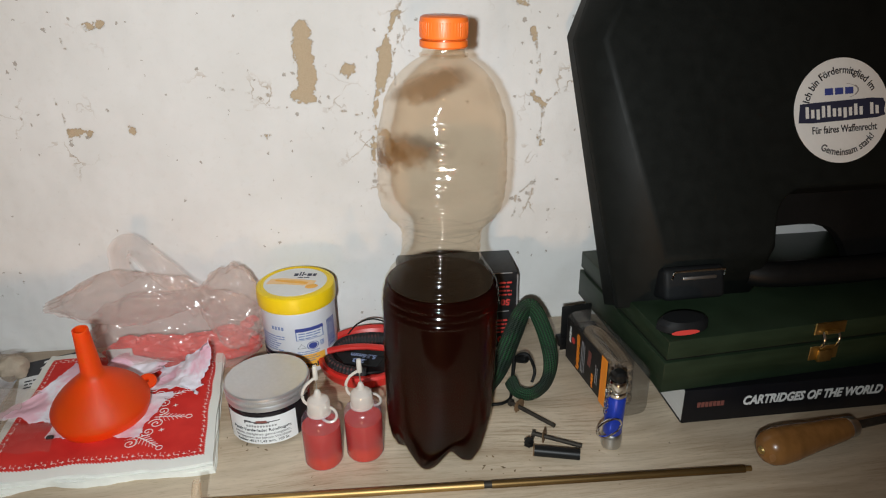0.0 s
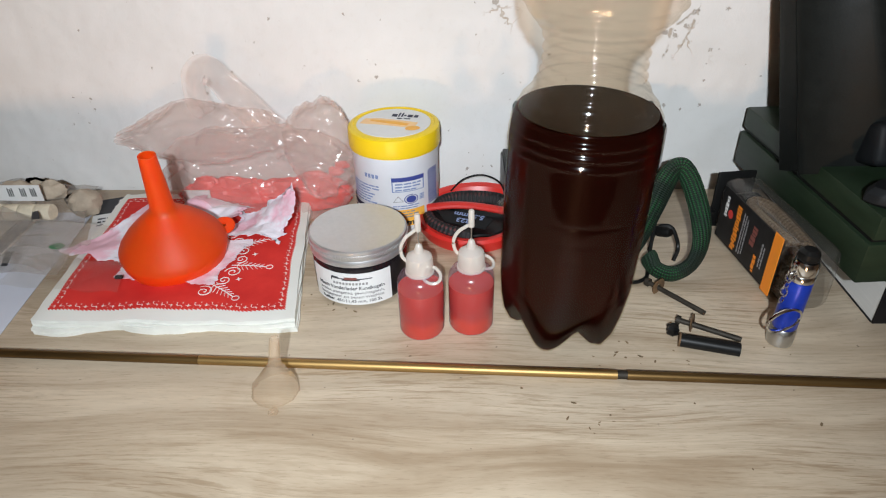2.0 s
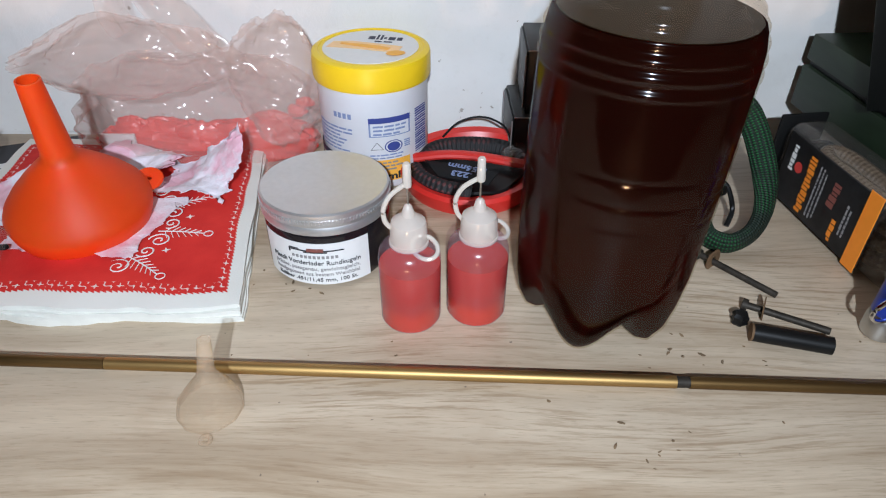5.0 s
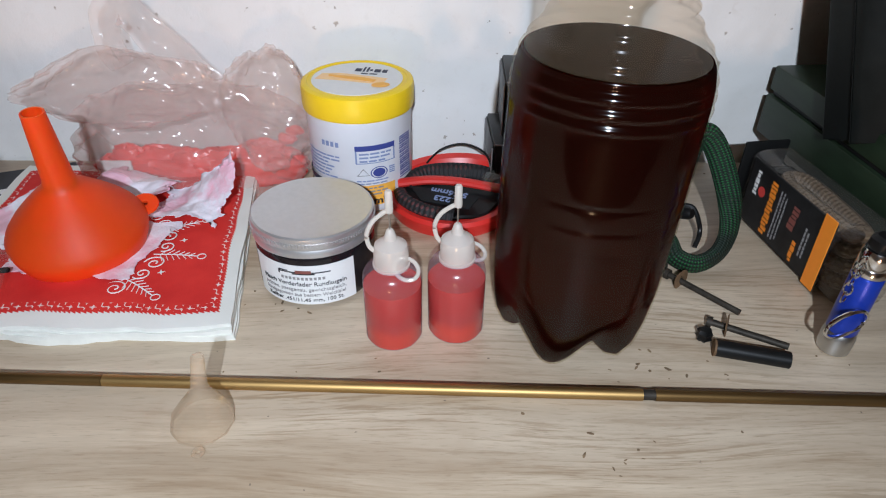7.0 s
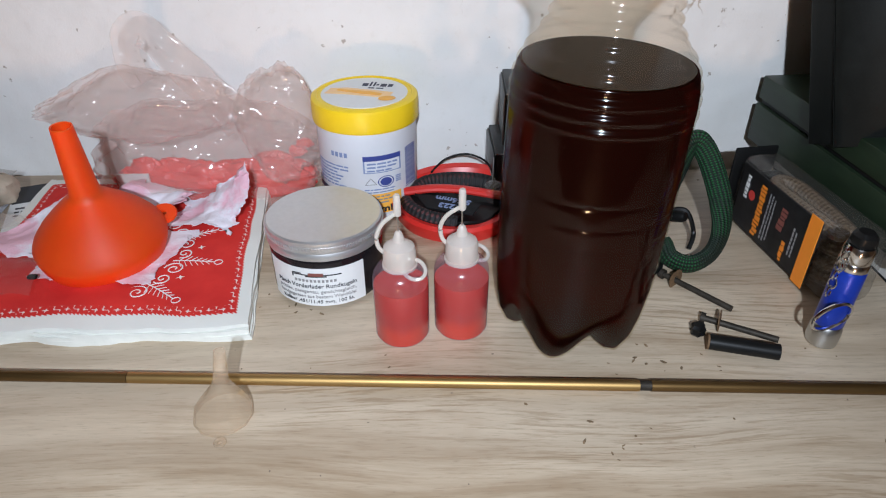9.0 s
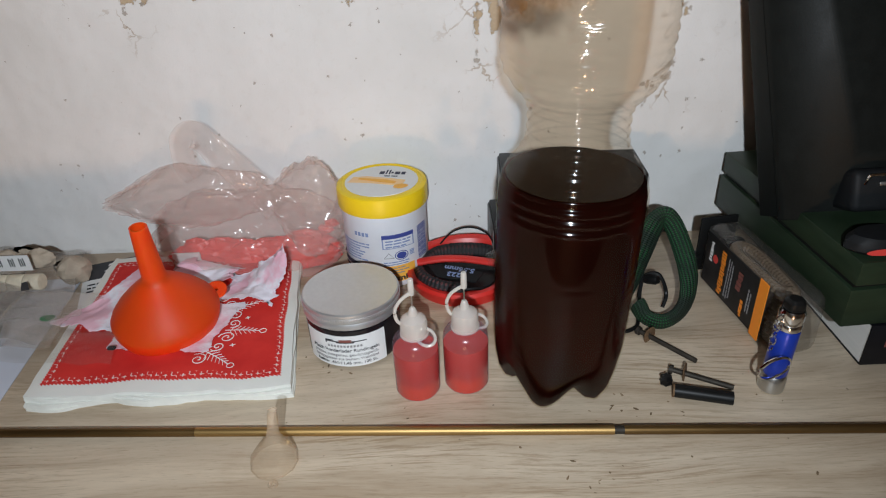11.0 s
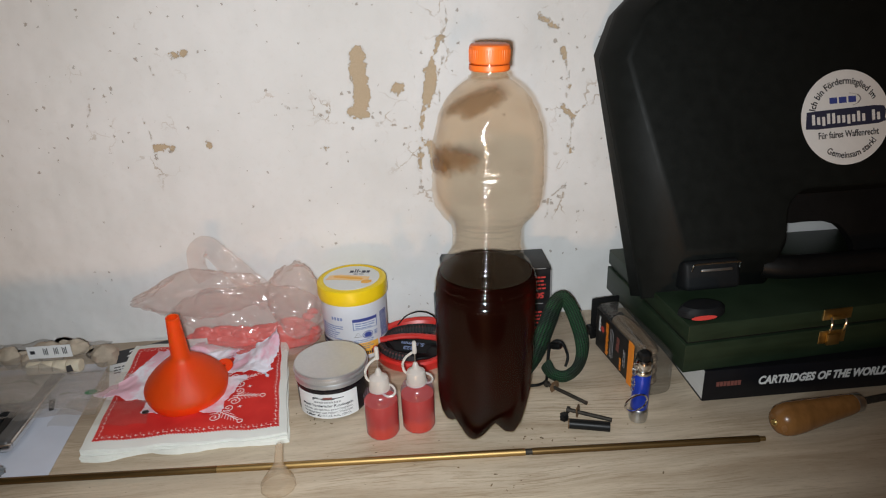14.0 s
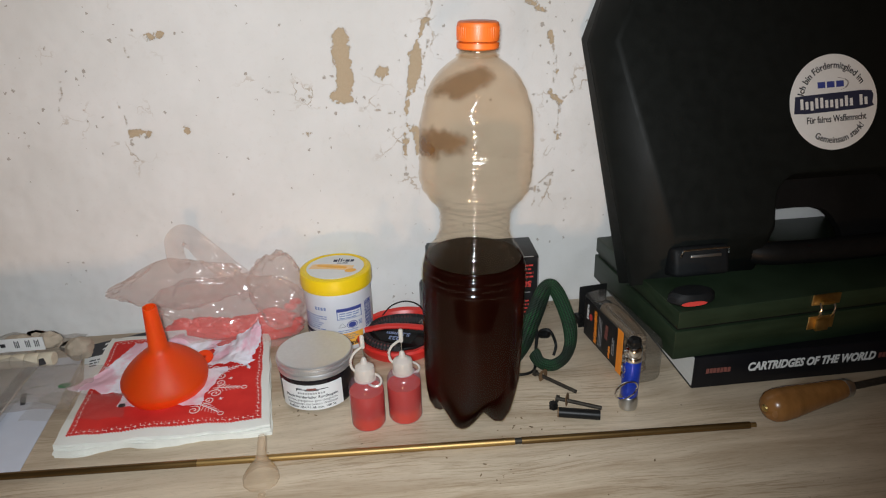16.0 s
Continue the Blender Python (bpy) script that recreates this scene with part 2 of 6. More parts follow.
def make_napkin():
    """White-edged red paper napkin with a printed lace border."""
    m, t, b = nodes_of("printed_red_napkin")
    uv = t.nodes.new("ShaderNodeUVMap")
    sep = t.nodes.new("ShaderNodeSeparateXYZ")
    t.links.new(uv.outputs[0], sep.inputs[0])
    u, v = sep.outputs[0], sep.outputs[1]
    du = math_node(t, "MULTIPLY", math_node(t, "MINIMUM", u, math_node(t, "SUBTRACT", 1.0, u)), 1.5)
    dv = math_node(t, "MINIMUM", v, math_node(t, "SUBTRACT", 1.0, v))
    d = math_node(t, "MINIMUM", du, dv)
    jag = math_node(t, "MULTIPLY", math_node(t, "SINE", math_node(t, "MULTIPLY", math_node(t, "ADD", u, v), 420.0)), 0.0035)
    red_in = ramp(t, math_node(t, "ADD", d, jag), 0.058, 0.062)
    band = math_node(t, "MULTIPLY", ramp(t, d, 0.070, 0.074), ramp(t, d, 0.104, 0.100))
    cell = math_node(t, "MULTIPLY", math_node(t, "SINE", math_node(t, "MULTIPLY", u, 150.0)), math_node(t, "SINE", math_node(t, "MULTIPLY", v, 150.0)))
    xs = math_node(t, "LESS_THAN", math_node(t, "ABSOLUTE", cell), 0.20)
    along = math_node(t, "GREATER_THAN", math_node(t, "ADD", math_node(t, "SINE", math_node(t, "MULTIPLY", math_node(t, "ADD", u, v), 190.0)), 1.0), 0.75)
    lace = math_node(t, "MULTIPLY", band, math_node(t, "MULTIPLY", xs, along))
    soft, fibre = noise_node(t, 30, 3), noise_node(t, 900, 3)
    red = mix_colour(t, ramp(t, soft, 0.35, 0.65), (0.60, 0.016, 0.011), (0.72, 0.030, 0.020))
    white = mix_colour(t, soft, (0.74, 0.74, 0.68), (0.84, 0.84, 0.79))
    c = mix_colour(t, red_in, white, red)
    c = mix_colour(t, math_node(t, "MULTIPLY", lace, 0.85), c, (0.82, 0.74, 0.70))
    t.links.new(c, b.inputs["Base Color"])
    b.inputs["Roughness"].default_value = 0.9
    bump(t, math_node(t, "ADD", fibre, soft), 0.35, 0.0006, b)
    return m


def make_tissue(name, lo, hi):
    """Soft torn tissue, pale lavender white with blotches soaked pink."""
    m, t, b = nodes_of(name)
    soak, fibre, fold = noise_node(t, 34, 4, None, 0.6), noise_node(t, 700, 3), noise_node(t, 90, 4)
    c = mix_colour(t, fold, (0.76, 0.73, 0.80), (0.86, 0.84, 0.89))
    c = mix_colour(t, math_node(t, "MULTIPLY", ramp(t, soak, lo, hi), 0.75), c, (0.80, 0.40, 0.50))
    t.links.new(c, b.inputs["Base Color"])
    b.inputs["Roughness"].default_value = 0.95
    bump(t, math_node(t, "ADD", fibre, fold), 0.6, 0.0012, b)
    return m


def make_liquid(name, colour):
    """A dark liquid that fills its vessel to the wall: bends and tints what passes, with no skin of its own."""
    m, t, b = nodes_of(name)
    t.nodes.remove(b)
    bend = add(t, "ShaderNodeBsdfRefraction", Color=(*colour, 1), Roughness=0.30, IOR=1.33)
    murk = add(t, "ShaderNodeBsdfDiffuse", Color=(0.0150, 0.0030, 0.0020, 1))
    both = add(t, "ShaderNodeMixShader", Fac=0.42)
    t.links.new(bend.outputs[0], both.inputs[1])
    t.links.new(murk.outputs[0], both.inputs[2])
    t.links.new(both.outputs[0], t.nodes["Material Output"].inputs[0])
    return m


def make_red_liquid():
    """Pale red liquid that deepens where it has settled, near the foot of its bottle."""
    m, t, b = nodes_of("settling_red_liquid")
    co = t.nodes.new("ShaderNodeTexCoord")
    sep = t.nodes.new("ShaderNodeSeparateXYZ")
    t.links.new(co.outputs["Object"], sep.inputs[0])
    level = math_node(t, "ADD", sep.outputs[2], math_node(t, "MULTIPLY", noise_node(t, 60, 2), 0.004))
    t.links.new(mix_colour(t, ramp(t, level, 0.0125, 0.0185), (0.78, 0.055, 0.010), (0.52, 0.042, 0.020)), b.inputs["Base Color"])
    b.inputs["Roughness"].default_value = 0.2
    return m


PLASTER = make_plaster()
# unseen walls and ceiling: the dimness behind the camera is put into this colour
DIM_WALL = surface("dimmed_wall_paint", (0.34, 0.31, 0.28), 0.85, vary=0.08, grain=40, relief=0.3, depth=0.002)
FLOOR_MAT = surface("grey_concrete_floor", (0.28, 0.27, 0.25), 0.8, vary=0.2, grain=30, relief=0.3, depth=0.002)
OAK = make_table_wood()
OAK_EDGE = surface("oak_edge_band", (0.45, 0.36, 0.25), 0.45, vary=0.15, grain=30, stretch=(1, 8, 8))
STEEL = surface("brushed_steel", (0.55, 0.55, 0.54), 0.35, 1.0, 0.1, 120)
CHROME = surface("chrome", (0.75, 0.75, 0.74), 0.16, 1.0, 0.05, 90, 0.03)
ALU = surface("satin_aluminium", (0.60, 0.605, 0.615), 0.36, 0.75, 0.05, 300, 0.05)
BRASS = surface("old_brass", (0.42, 0.27, 0.105), 0.50, 1.0, 0.25, 90, 0.1, stretch=(0.2, 1, 1))
BRASS_DARK = surface("tarnished_brass", (0.20, 0.12, 0.045), 0.45, 0.9, 0.3, 90, 0.1, stretch=(0.2, 1, 1))
BRASS_LATCH = surface("thin_brass_latch", (0.60, 0.44, 0.17), 0.35, 1.0, 0.2, 160)
PET = thin_clear("clear_bottle_plastic", (0.974, 0.918, 0.848), 0.13, 0.002, (0.62, 0.55, 0.45), 0.8, 26, 0.09, (0.06, 17.0, (0.25, 0.125, 0.048)), 0.20,
                 ((-142, 46, 0.262, 0.0135, 0.004, 0.60), (-158, 24, 0.256, 0.010, 0.0, 0.35), (-118, 52, 0.305, 0.0095, 0.010, 0.55)), (1, 1, 2.6))
COLA = make_liquid("dark_brown_liquid", (0.42, 0.034, 0.018))
COLA_TOP = surface("dark_liquid_surface", (0.012, 0.007, 0.004), 0.06, vary=0.0, relief=0.0, spec=0.045)
ORANGE_CAP = surface("orange_cap_plastic", (0.86, 0.16, 0.02), 0.38, vary=0.05, grain=120, relief=0.04)
ORANGE_FUNNEL = surface("red_orange_funnel_plastic", (1.0, 0.060, 0.003), 0.5, vary=0.03, grain=70, relief=0.05, spec=0.3)
skin = ORANGE_FUNNEL.node_tree.nodes["Principled BSDF"]
skin.inputs["Subsurface Weight"].default_value = 0.6
skin.inputs["Subsurface Radius"].default_value = (0.012, 0.004, 0.001)
skin.inputs["Subsurface Scale"].default_value = 1.0
MILK_PE = thin_clear("milky_bottle_plastic", (0.90, 0.84, 0.91), 0.12, 0.045, (0.80, 0.70, 0.96), 0.05, 60, 0.22)
PE_WHITE = thin_clear("milky_white_cap_plastic", (0.94, 0.92, 0.88), 0.14, 0.66, (0.86, 0.84, 0.79), 0.05, 60, 0.2)
PINK = make_red_liquid()
CLEAR = thin_clear("clear_thin_plastic", (0.95, 0.94, 0.92), 0.13, 0.05, (0.75, 0.72, 0.68), 0.3, 90, 0.06)
CLAM_FILM = thin_clear("scuffed_clear_plastic", (0.93, 0.93, 0.92), 0.15, 0.10, (0.40, 0.37, 0.34), 0.4, 60, 0.12)
FUNNEL_CLEAR = thin_clear("clear_small_funnel_plastic", (0.975, 0.95, 0.91), 0.26, 0.19, (1.0, 0.83, 0.64), 0.2, 60, 0.08)
BAG_FILM = thin_clear("crumpled_bag_film", (0.992, 0.962, 0.948), 0.105, 0.22, (1.0, 0.875, 0.82), 0.55, 20, 0.12, None, 0.36, (), (1.0, 1.0, 0.45))
ZIP_FILM = thin_clear("clear_zip_bag_film", (0.95, 0.94, 0.93), 0.17, 0.27, (0.66, 0.60, 0.54), 0.9, 40, 0.14)
BLACK_PLASTIC = surface("grained_black_plastic", (0.0074, 0.0086, 0.0078), 0.5, vary=0.2, grain=700, relief=0.3, depth=0.0004, spec=0.15)
BLACK = surface("black_plastic", (0.007, 0.007, 0.007), 0.42, vary=0.2, grain=200, spec=0.25)
BLACK_CARD = surface("black_printed_card", (0.009, 0.009, 0.010), 0.42, vary=0.3, grain=140, wear=0.2, spec=0.3)
GREY_PAD = surface("dark_grey_rubber", (0.008, 0.009, 0.010), 0.6, vary=0.2, grain=250, spec=0.2)
RUST = surface("rusty_dark_steel", (0.045, 0.038, 0.030), 0.6, 0.6, 0.45, 300, 0.4)
RUST_HEAD = surface("brown_rust", (0.17, 0.10, 0.05), 0.75, 0.3, 0.4, 400, 0.4)
GREEN_BOX = surface("dark_green_painted_wood", (0.0135, 0.0255, 0.0125), 0.42, vary=0.3, grain=60, relief=0.3, stretch=(0.4, 0.4, 2.0), wear=0.08, spec=0.28)
PAGES = surface("white_book_pages", (0.74, 0.73, 0.70), 0.85, vary=0.07, grain=900, relief=0.4, depth=0.0004, stretch=(0.05, 0.05, 3))
BOOK_BLACK = surface("black_book_cover", (0.007, 0.007, 0.009), 0.4, vary=0.2, grain=90, spec=0.3)
WHITE_INK = surface("white_print", (0.80, 0.80, 0.78), 0.6, vary=0.03, relief=0)
BLACK_INK = surface("black_print", (0.02, 0.02, 0.025), 0.6, vary=0.05, relief=0)
GREY_INK = surface("grey_print", (0.28, 0.27, 0.27), 0.6, vary=0.05, relief=0)
RED_INK = surface("red_print", (0.62, 0.05, 0.04), 0.6, vary=0.05, relief=0)
BROWN_INK = surface("faded_red_brown_print", (0.22, 0.07, 0.055), 0.6, vary=0.05, relief=0)
BLUE_INK = surface("blue_print", (0.045, 0.065, 0.28), 0.6, vary=0.05, relief=0)
SKY_INK = surface("light_blue_print", (0.24, 0.30, 0.50), 0.6, vary=0.05, relief=0)
NAVY_INK = surface("navy_print", (0.025, 0.028, 0.06), 0.6, vary=0.05, relief=0)
ORANGE_INK = surface("orange_print", (0.90, 0.27, 0.02), 0.5, vary=0.05, relief=0)
AMBER_INK = surface("amber_print", (0.93, 0.46, 0.06), 0.5, vary=0.06, relief=0)
PEACH_INK = surface("peach_print", (0.95, 0.62, 0.30), 0.5, vary=0.06, relief=0)
LABEL = surface("white_label_paper", (0.78, 0.78, 0.77), 0.6, vary=0.03, grain=200, relief=0.08)
TUB_WHITE = surface("white_tub_plastic", (0.76, 0.76, 0.79), 0.38, vary=0.03, grain=100, relief=0.04)
YELLOW = surface("yellow_lid_plastic", (0.88, 0.62, 0.012), 0.36, vary=0.04, grain=100, relief=0.04)
DARK_GLASS = surface("black_jar_plastic", (0.012, 0.010, 0.012), 0.12, vary=0.2, grain=60, relief=0)
RED_PLASTIC = surface("red_pack_plastic", (0.66, 0.028, 0.02), 0.36, vary=0.08, grain=70, relief=0.1)
RED_GOODS = surface("red_plastic_goods", (0.82, 0.045, 0.03), 0.35, vary=0.15, grain=50, relief=0.1)
BLUE_ANOD = surface("blue_anodised_aluminium", (0.012, 0.045, 0.42), 0.32, 0.35, 0.15, 200, 0.15)
HANDLE_WOOD = surface("varnished_beech_handle", (0.25, 0.11, 0.032), 0.25, vary=0.3, grain=90, relief=0.1, stretch=(0.18, 1, 1))
TAN_ROPE = make_braid("tan_braided_rope", (0.15, 0.10, 0.06), (0.27, 0.195, 0.12), 900.0, 25.13)
GREEN_BRAID = make_braid("green_black_braid", (0.003, 0.013, 0.006), (0.008, 0.100, 0.024), 1900.0, 50.265)
BLACK_BRAID = make_braid("black_red_braid", (0.010, 0.009, 0.010), (0.10, 0.03, 0.03), 900.0, 18.0)
NAPKIN = make_napkin()
NAPKIN_WHITE = surface("white_napkin_paper", (0.80, 0.80, 0.74), 0.9, vary=0.05, grain=150, relief=0.5, depth=0.0012)
TISSUE = make_tissue("pink_stained_tissue", 0.40, 0.52)
TISSUE_PALE = make_tissue("pale_torn_tissue", 0.48, 0.62)
BLUE_PAPER = surface("pale_blue_white_paper", (0.66, 0.69, 0.78), 0.8, vary=0.06, grain=25, relief=0.1)
CORK = surface("pale_felt_wads", (0.66, 0.58, 0.44), 0.9, vary=0.15, grain=220, relief=0.5)
BEIGE = surface("beige_cloth_patches", (0.46, 0.38, 0.29), 0.9, vary=0.22, grain=120, relief=0.6, depth=0.0015)
SCALE_GREY = surface("grey_scale_plastic", (0.07, 0.067, 0.065), 0.35, vary=0.1, grain=90)
GREY_CLOTH = surface("grey_blue_cloth", (0.16, 0.18, 0.20), 0.9, vary=0.3, grain=160, relief=0.6, depth=0.0015, sheen=0.2)
GREEN_INK = surface("green_print", (0.03, 0.16, 0.06), 0.6, vary=0.1, relief=0)

# ---------------------------------------------------------------- mesh helpers


def thing(name, m, label, category, group="", kind=""):
    ob = new(name)
    ob.empty_display_size = 0.01
    ob.matrix_world = m
    return tagged(ob, label, category, group, kind)


def as_mesh(name, bm, material, smooth=35.0):
    bmesh.ops.recalc_face_normals(bm, faces=bm.faces)
    for f in bm.faces:
        f.smooth = smooth > 0
    if smooth > 0:
        lim = radians(smooth)
        for e in bm.edges:
            if len(e.link_faces) == 2 and e.calc_face_angle(0) > lim:
                e.smooth = False
    me = bpy.data.meshes.new(name)
    bm.to_mesh(me)
    bm.free()
    for one in material if isinstance(material, (list, tuple)) else (material,):
        me.materials.append(one)
    return me


def part(name, bm, material, parent, label="", m=None, smooth=35.0):
    """One mesh object under a thing or a part."""
    me = bm if isinstance(bm, bpy.types.Mesh) else as_mesh(name, bm, material, smooth)
    ob = new(name, me)
    ob.parent = parent
    if m is not None:
        ob.matrix_local = m
    if label:
        tagged(ob, label)
    return ob


def box(x0, x1, y0, y1, z0, z1, bev=0.0, seg=2, bm=None):
    bm = bm or bmesh.new()
    made = bmesh.ops.create_cube(bm, size=1)["verts"]
    for v in made:
        v.co = Vector(((x0 + x1) / 2 + v.co.x * (x1 - x0), (y0 + y1) / 2 + v.co.y * (y1 - y0), (z0 + z1) / 2 + v.co.z * (z1 - z0)))
    if bev:
        edges = {e for v in made for e in v.link_edges}
        bmesh.ops.bevel(bm, geom=list(edges), offset=bev, segments=seg, profile=0.5, affect="EDGES")
    return bm


def lathe(profile, n=48, bm=None, shape=None):
    """A turned form round z from (radius, height) pairs; shape(r, z, angle) may bend it."""
    bm = bm or bmesh.new()
    rings = []
    for r, z in profile:
        if r < 1e-6:
            rings.append([bm.verts.new((0, 0, z))])
            continue
        ring = []
        for k in range(n):
            a = 2 * math.pi * k / n
            rr, zz = shape(r, z, a) if shape else (r, z)
            ring.append(bm.verts.new((rr * math.cos(a), rr * math.sin(a), zz)))
        rings.append(ring)
    for a, b in zip(rings, rings[1:]):
        for k in range(n):
            j = (k + 1) % n
            if len(a) == 1 and len(b) == 1:
                continue
            if len(a) == 1:
                bm.faces.new((a[0], b[k], b[j]))
            elif len(b) == 1:
                bm.faces.new((a[k], a[j], b[0]))
            else:
                bm.faces.new((a[k], a[j], b[j], b[k]))
    return bm


def smooth_line(points, steps, closed=False):
    """Catmull-Rom through the points."""
    p = [Vector(q) for q in points]
    n, out = len(p), []
    for i in range(n if closed else n - 1):
        a, b, c, d = (p[(i + k) % n] if closed else p[min(max(i + k, 0), n - 1)] for k in (-1, 0, 1, 2))
        for s in range(steps):
            t = s / steps
            out.append(0.5 * (2 * b + (c - a) * t + (2 * a - 5 * b + 4 * c - d) * t * t + (3 * b - a - 3 * c + d) * t**3))
    if not closed:
        out.append(p[-1])
    return out


def tube(points, r, n=10, steps=8, closed=False, flat=1.0, up=(0, 0, 1), bm=None):
    """A round or flattened cord through the points, with its length and girth as UV."""
    bm = bm or bmesh.new()
    uv = bm.loops.layers.uv.verify()
    line = smooth_line(points, steps, closed) if steps else [Vector(q) for q in points]
    rings, lengths, run = [], [], 0.0
    for i, q in enumerate(line):
        d = (line[(i + 1) % len(line)] if closed or i + 1 < len(line) else q) - (line[i - 1] if closed or i else q)
        d = d.normalized() if d.length else Vector((1, 0, 0))
        side = d.cross(Vector(up))
        side = side.normalized() if side.length > 1e-4 else d.orthogonal().normalized()
        over = side.cross(d)
        rr = r[min(i, len(r) - 1)] if isinstance(r, (list, tuple)) else r
        rings.append([bm.verts.new(q + rr * (math.cos(a) * side * flat + math.sin(a) * over)) for a in (2 * math.pi * k / n for k in range(n))])
        run += (q - line[i - 1]).length if i else 0
        lengths.append(run)
    m = len(rings)
    for i in range(m if closed else m - 1):
        a, b = rings[i], rings[(i + 1) % m]
        for k in range(n):
            j = (k + 1) % n
            f = bm.faces.new((a[k], a[j], b[j], b[k]))
            la, lb = lengths[i], lengths[i + 1] if i + 1 < m else lengths[i] + (line[0] - line[i]).length
            for loop, (uu, vv) in zip(f.loops, ((la, k / n), (la, (k + 1) / n), (lb, (k + 1) / n), (lb, k / n))):
                loop[uv].uv = (uu, vv)
    if not closed:
        bm.faces.new(rings[0])
        bm.faces.new(rings[-1][::-1])
    return bm


def sheet(corners, nu, nv, height, thick=0.0, edge=None):
    """A paper-like sheet over four corners (front left, front right, back right, back left); height(u, v) lifts it, edge(u, v) shifts it."""
    bm = bmesh.new()
    uv = bm.loops.layers.uv.verify()
    c = [Vector(q) for q in corners]
    layers = []
    for low in (0.0, thick) if thick else (0.0,):
        rows = []
        for j in range(nv + 1):
            row = []
            for i in range(nu + 1):
                u, v = i / nu, j / nv
                q = (c[0] * (1 - u) + c[1] * u) * (1 - v) + (c[3] * (1 - u) + c[2] * u) * v
                if edge:
                    q = q + Vector((*edge(u, v), 0))
                row.append(bm.verts.new(q + Vector((0, 0, height(u, v) - low))))
            rows.append(row)
        layers.append(rows)
    where = {}
    for rows in layers:
        for j, row in enumerate(rows):
            for i, v in enumerate(row):
                where[v] = (i / nu, j / nv)
    for rows in layers:
        for j in range(nv):
            for i in range(nu):
                bm.faces.new((rows[j][i], rows[j][i + 1], rows[j + 1][i + 1], rows[j + 1][i]))
    if thick:
        a, b = layers
        rim = [(0, i) for i in range(nu)] + [(j, nu) for j in range(nv)] + [(nv, i) for i in range(nu, 0, -1)] + [(j, 0) for j in range(nv, 0, -1)]
        for (j, i), (jj, ii) in zip(rim, rim[1:] + rim[:1]):
            bm.faces.new((a[j][i], a[jj][ii], b[jj][ii], b[j][i]))
    for f in bm.faces:
        for loop in f.loops:
            loop[uv].uv = where[loop.vert]
    return bm


def flat_shape(points, thick=0.0003):
    """A thin plate with the outline of the points (x, y), its top at z = 0 + thick."""
    bm = bmesh.new()
    f = bm.faces.new([bm.verts.new((x, y, 0)) for x, y in points])
    made = bmesh.ops.extrude_face_region(bm, geom=[f])["geom"]
    for v in made:
        if isinstance(v, bmesh.types.BMVert):
            v.co.z += thick
    return bm


def disc_points(rx, ry=None, n=48, cx=0.0, cy=0.0):
    ry = ry or rx
    return [(cx + rx * math.cos(2 * math.pi * k / n), cy + ry * math.sin(2 * math.pi * k / n)) for k in range(n)]


def bars(rows, thick=0.0003):
    """Plain bars (x0, x1, y0, y1) in one mesh, for print too small to read."""
    bm = bmesh.new()
    for x0, x1, y0, y1 in rows:
        box(x0, x1, y0, y1, 0, thick, 0, bm=bm)
    return bm


def bar_lines(rng, x0, x1, ys, h, fill=0.85):
    out = []
    for y in ys:
        x, end = x0, x0 + (x1 - x0) * rng.uniform(fill - 0.15, fill + 0.15)
        while x < end:
            w = rng.uniform(1.2, 4.5) * h
            out.append((x, min(x + w, x1), y, y + h))
            x += w + 0.6 * h
    return out


def lettering(text, size, material, align="CENTER", width=None, shear=0.0, bold=0.0, thick=0.00015, spacing=1.0):
    """Raised print in the built-in font, lying in x and y, facing z."""
    cu = bpy.data.curves.new("lettering", "FONT")
    cu.body, cu.size, cu.align_x, cu.align_y = text, size, align, "CENTER"
    cu.extrude, cu.shear, cu.offset, cu.space_character, cu.resolution_u = thick, shear, bold, spacing, 3
    ob = new("lettering", cu)
    bpy.context.view_layer.update()
    me = bpy.data.meshes.new_from_object(ob.evaluated_get(bpy.context.evaluated_depsgraph_get()))
    bpy.data.objects.remove(ob)
    if width:
        xs = [v.co.x for v in me.vertices]
        k = width / max(1e-6, max(xs) - min(xs))
        for v in me.vertices:
            v.co.x *= k
    me.materials.clear()
    me.materials.append(material)
    return me


def wrap(me, radius, turn=0.0, lift=0.0003):
    """Bends print that lies in x and y round an upright cylinder; x runs round it, y up it."""
    verts = me.vertices if isinstance(me, bpy.types.Mesh) else me.verts
    for v in verts:
        a, z, r = turn + v.co.x / radius, v.co.y, radius + lift + v.co.z
        v.co = Vector((r * math.sin(a), -r * math.cos(a), z))
    return me


def arc(me, radius, start=0.0, low=False):
    """Bends a line of print along a circle in its own plane; low: along the foot of the circle, read from inside."""
    for v in me.vertices:
        a = start + v.co.x / radius
        r = radius + (-v.co.y if low else v.co.y)
        v.co.x, v.co.y = (r * math.sin(a), -r * math.cos(a)) if low else (r * math.sin(a), r * math.cos(a))
    return me


def cut(bm, step=0.002):
    """Splits long edges, so that flat print can be bent."""
    for _ in range(5):
        long = [e for e in bm.edges if e.calc_length() > step]
        if not long:
            break
        bmesh.ops.subdivide_edges(bm, edges=long, cuts=1, use_grid_fill=True)
    return bm


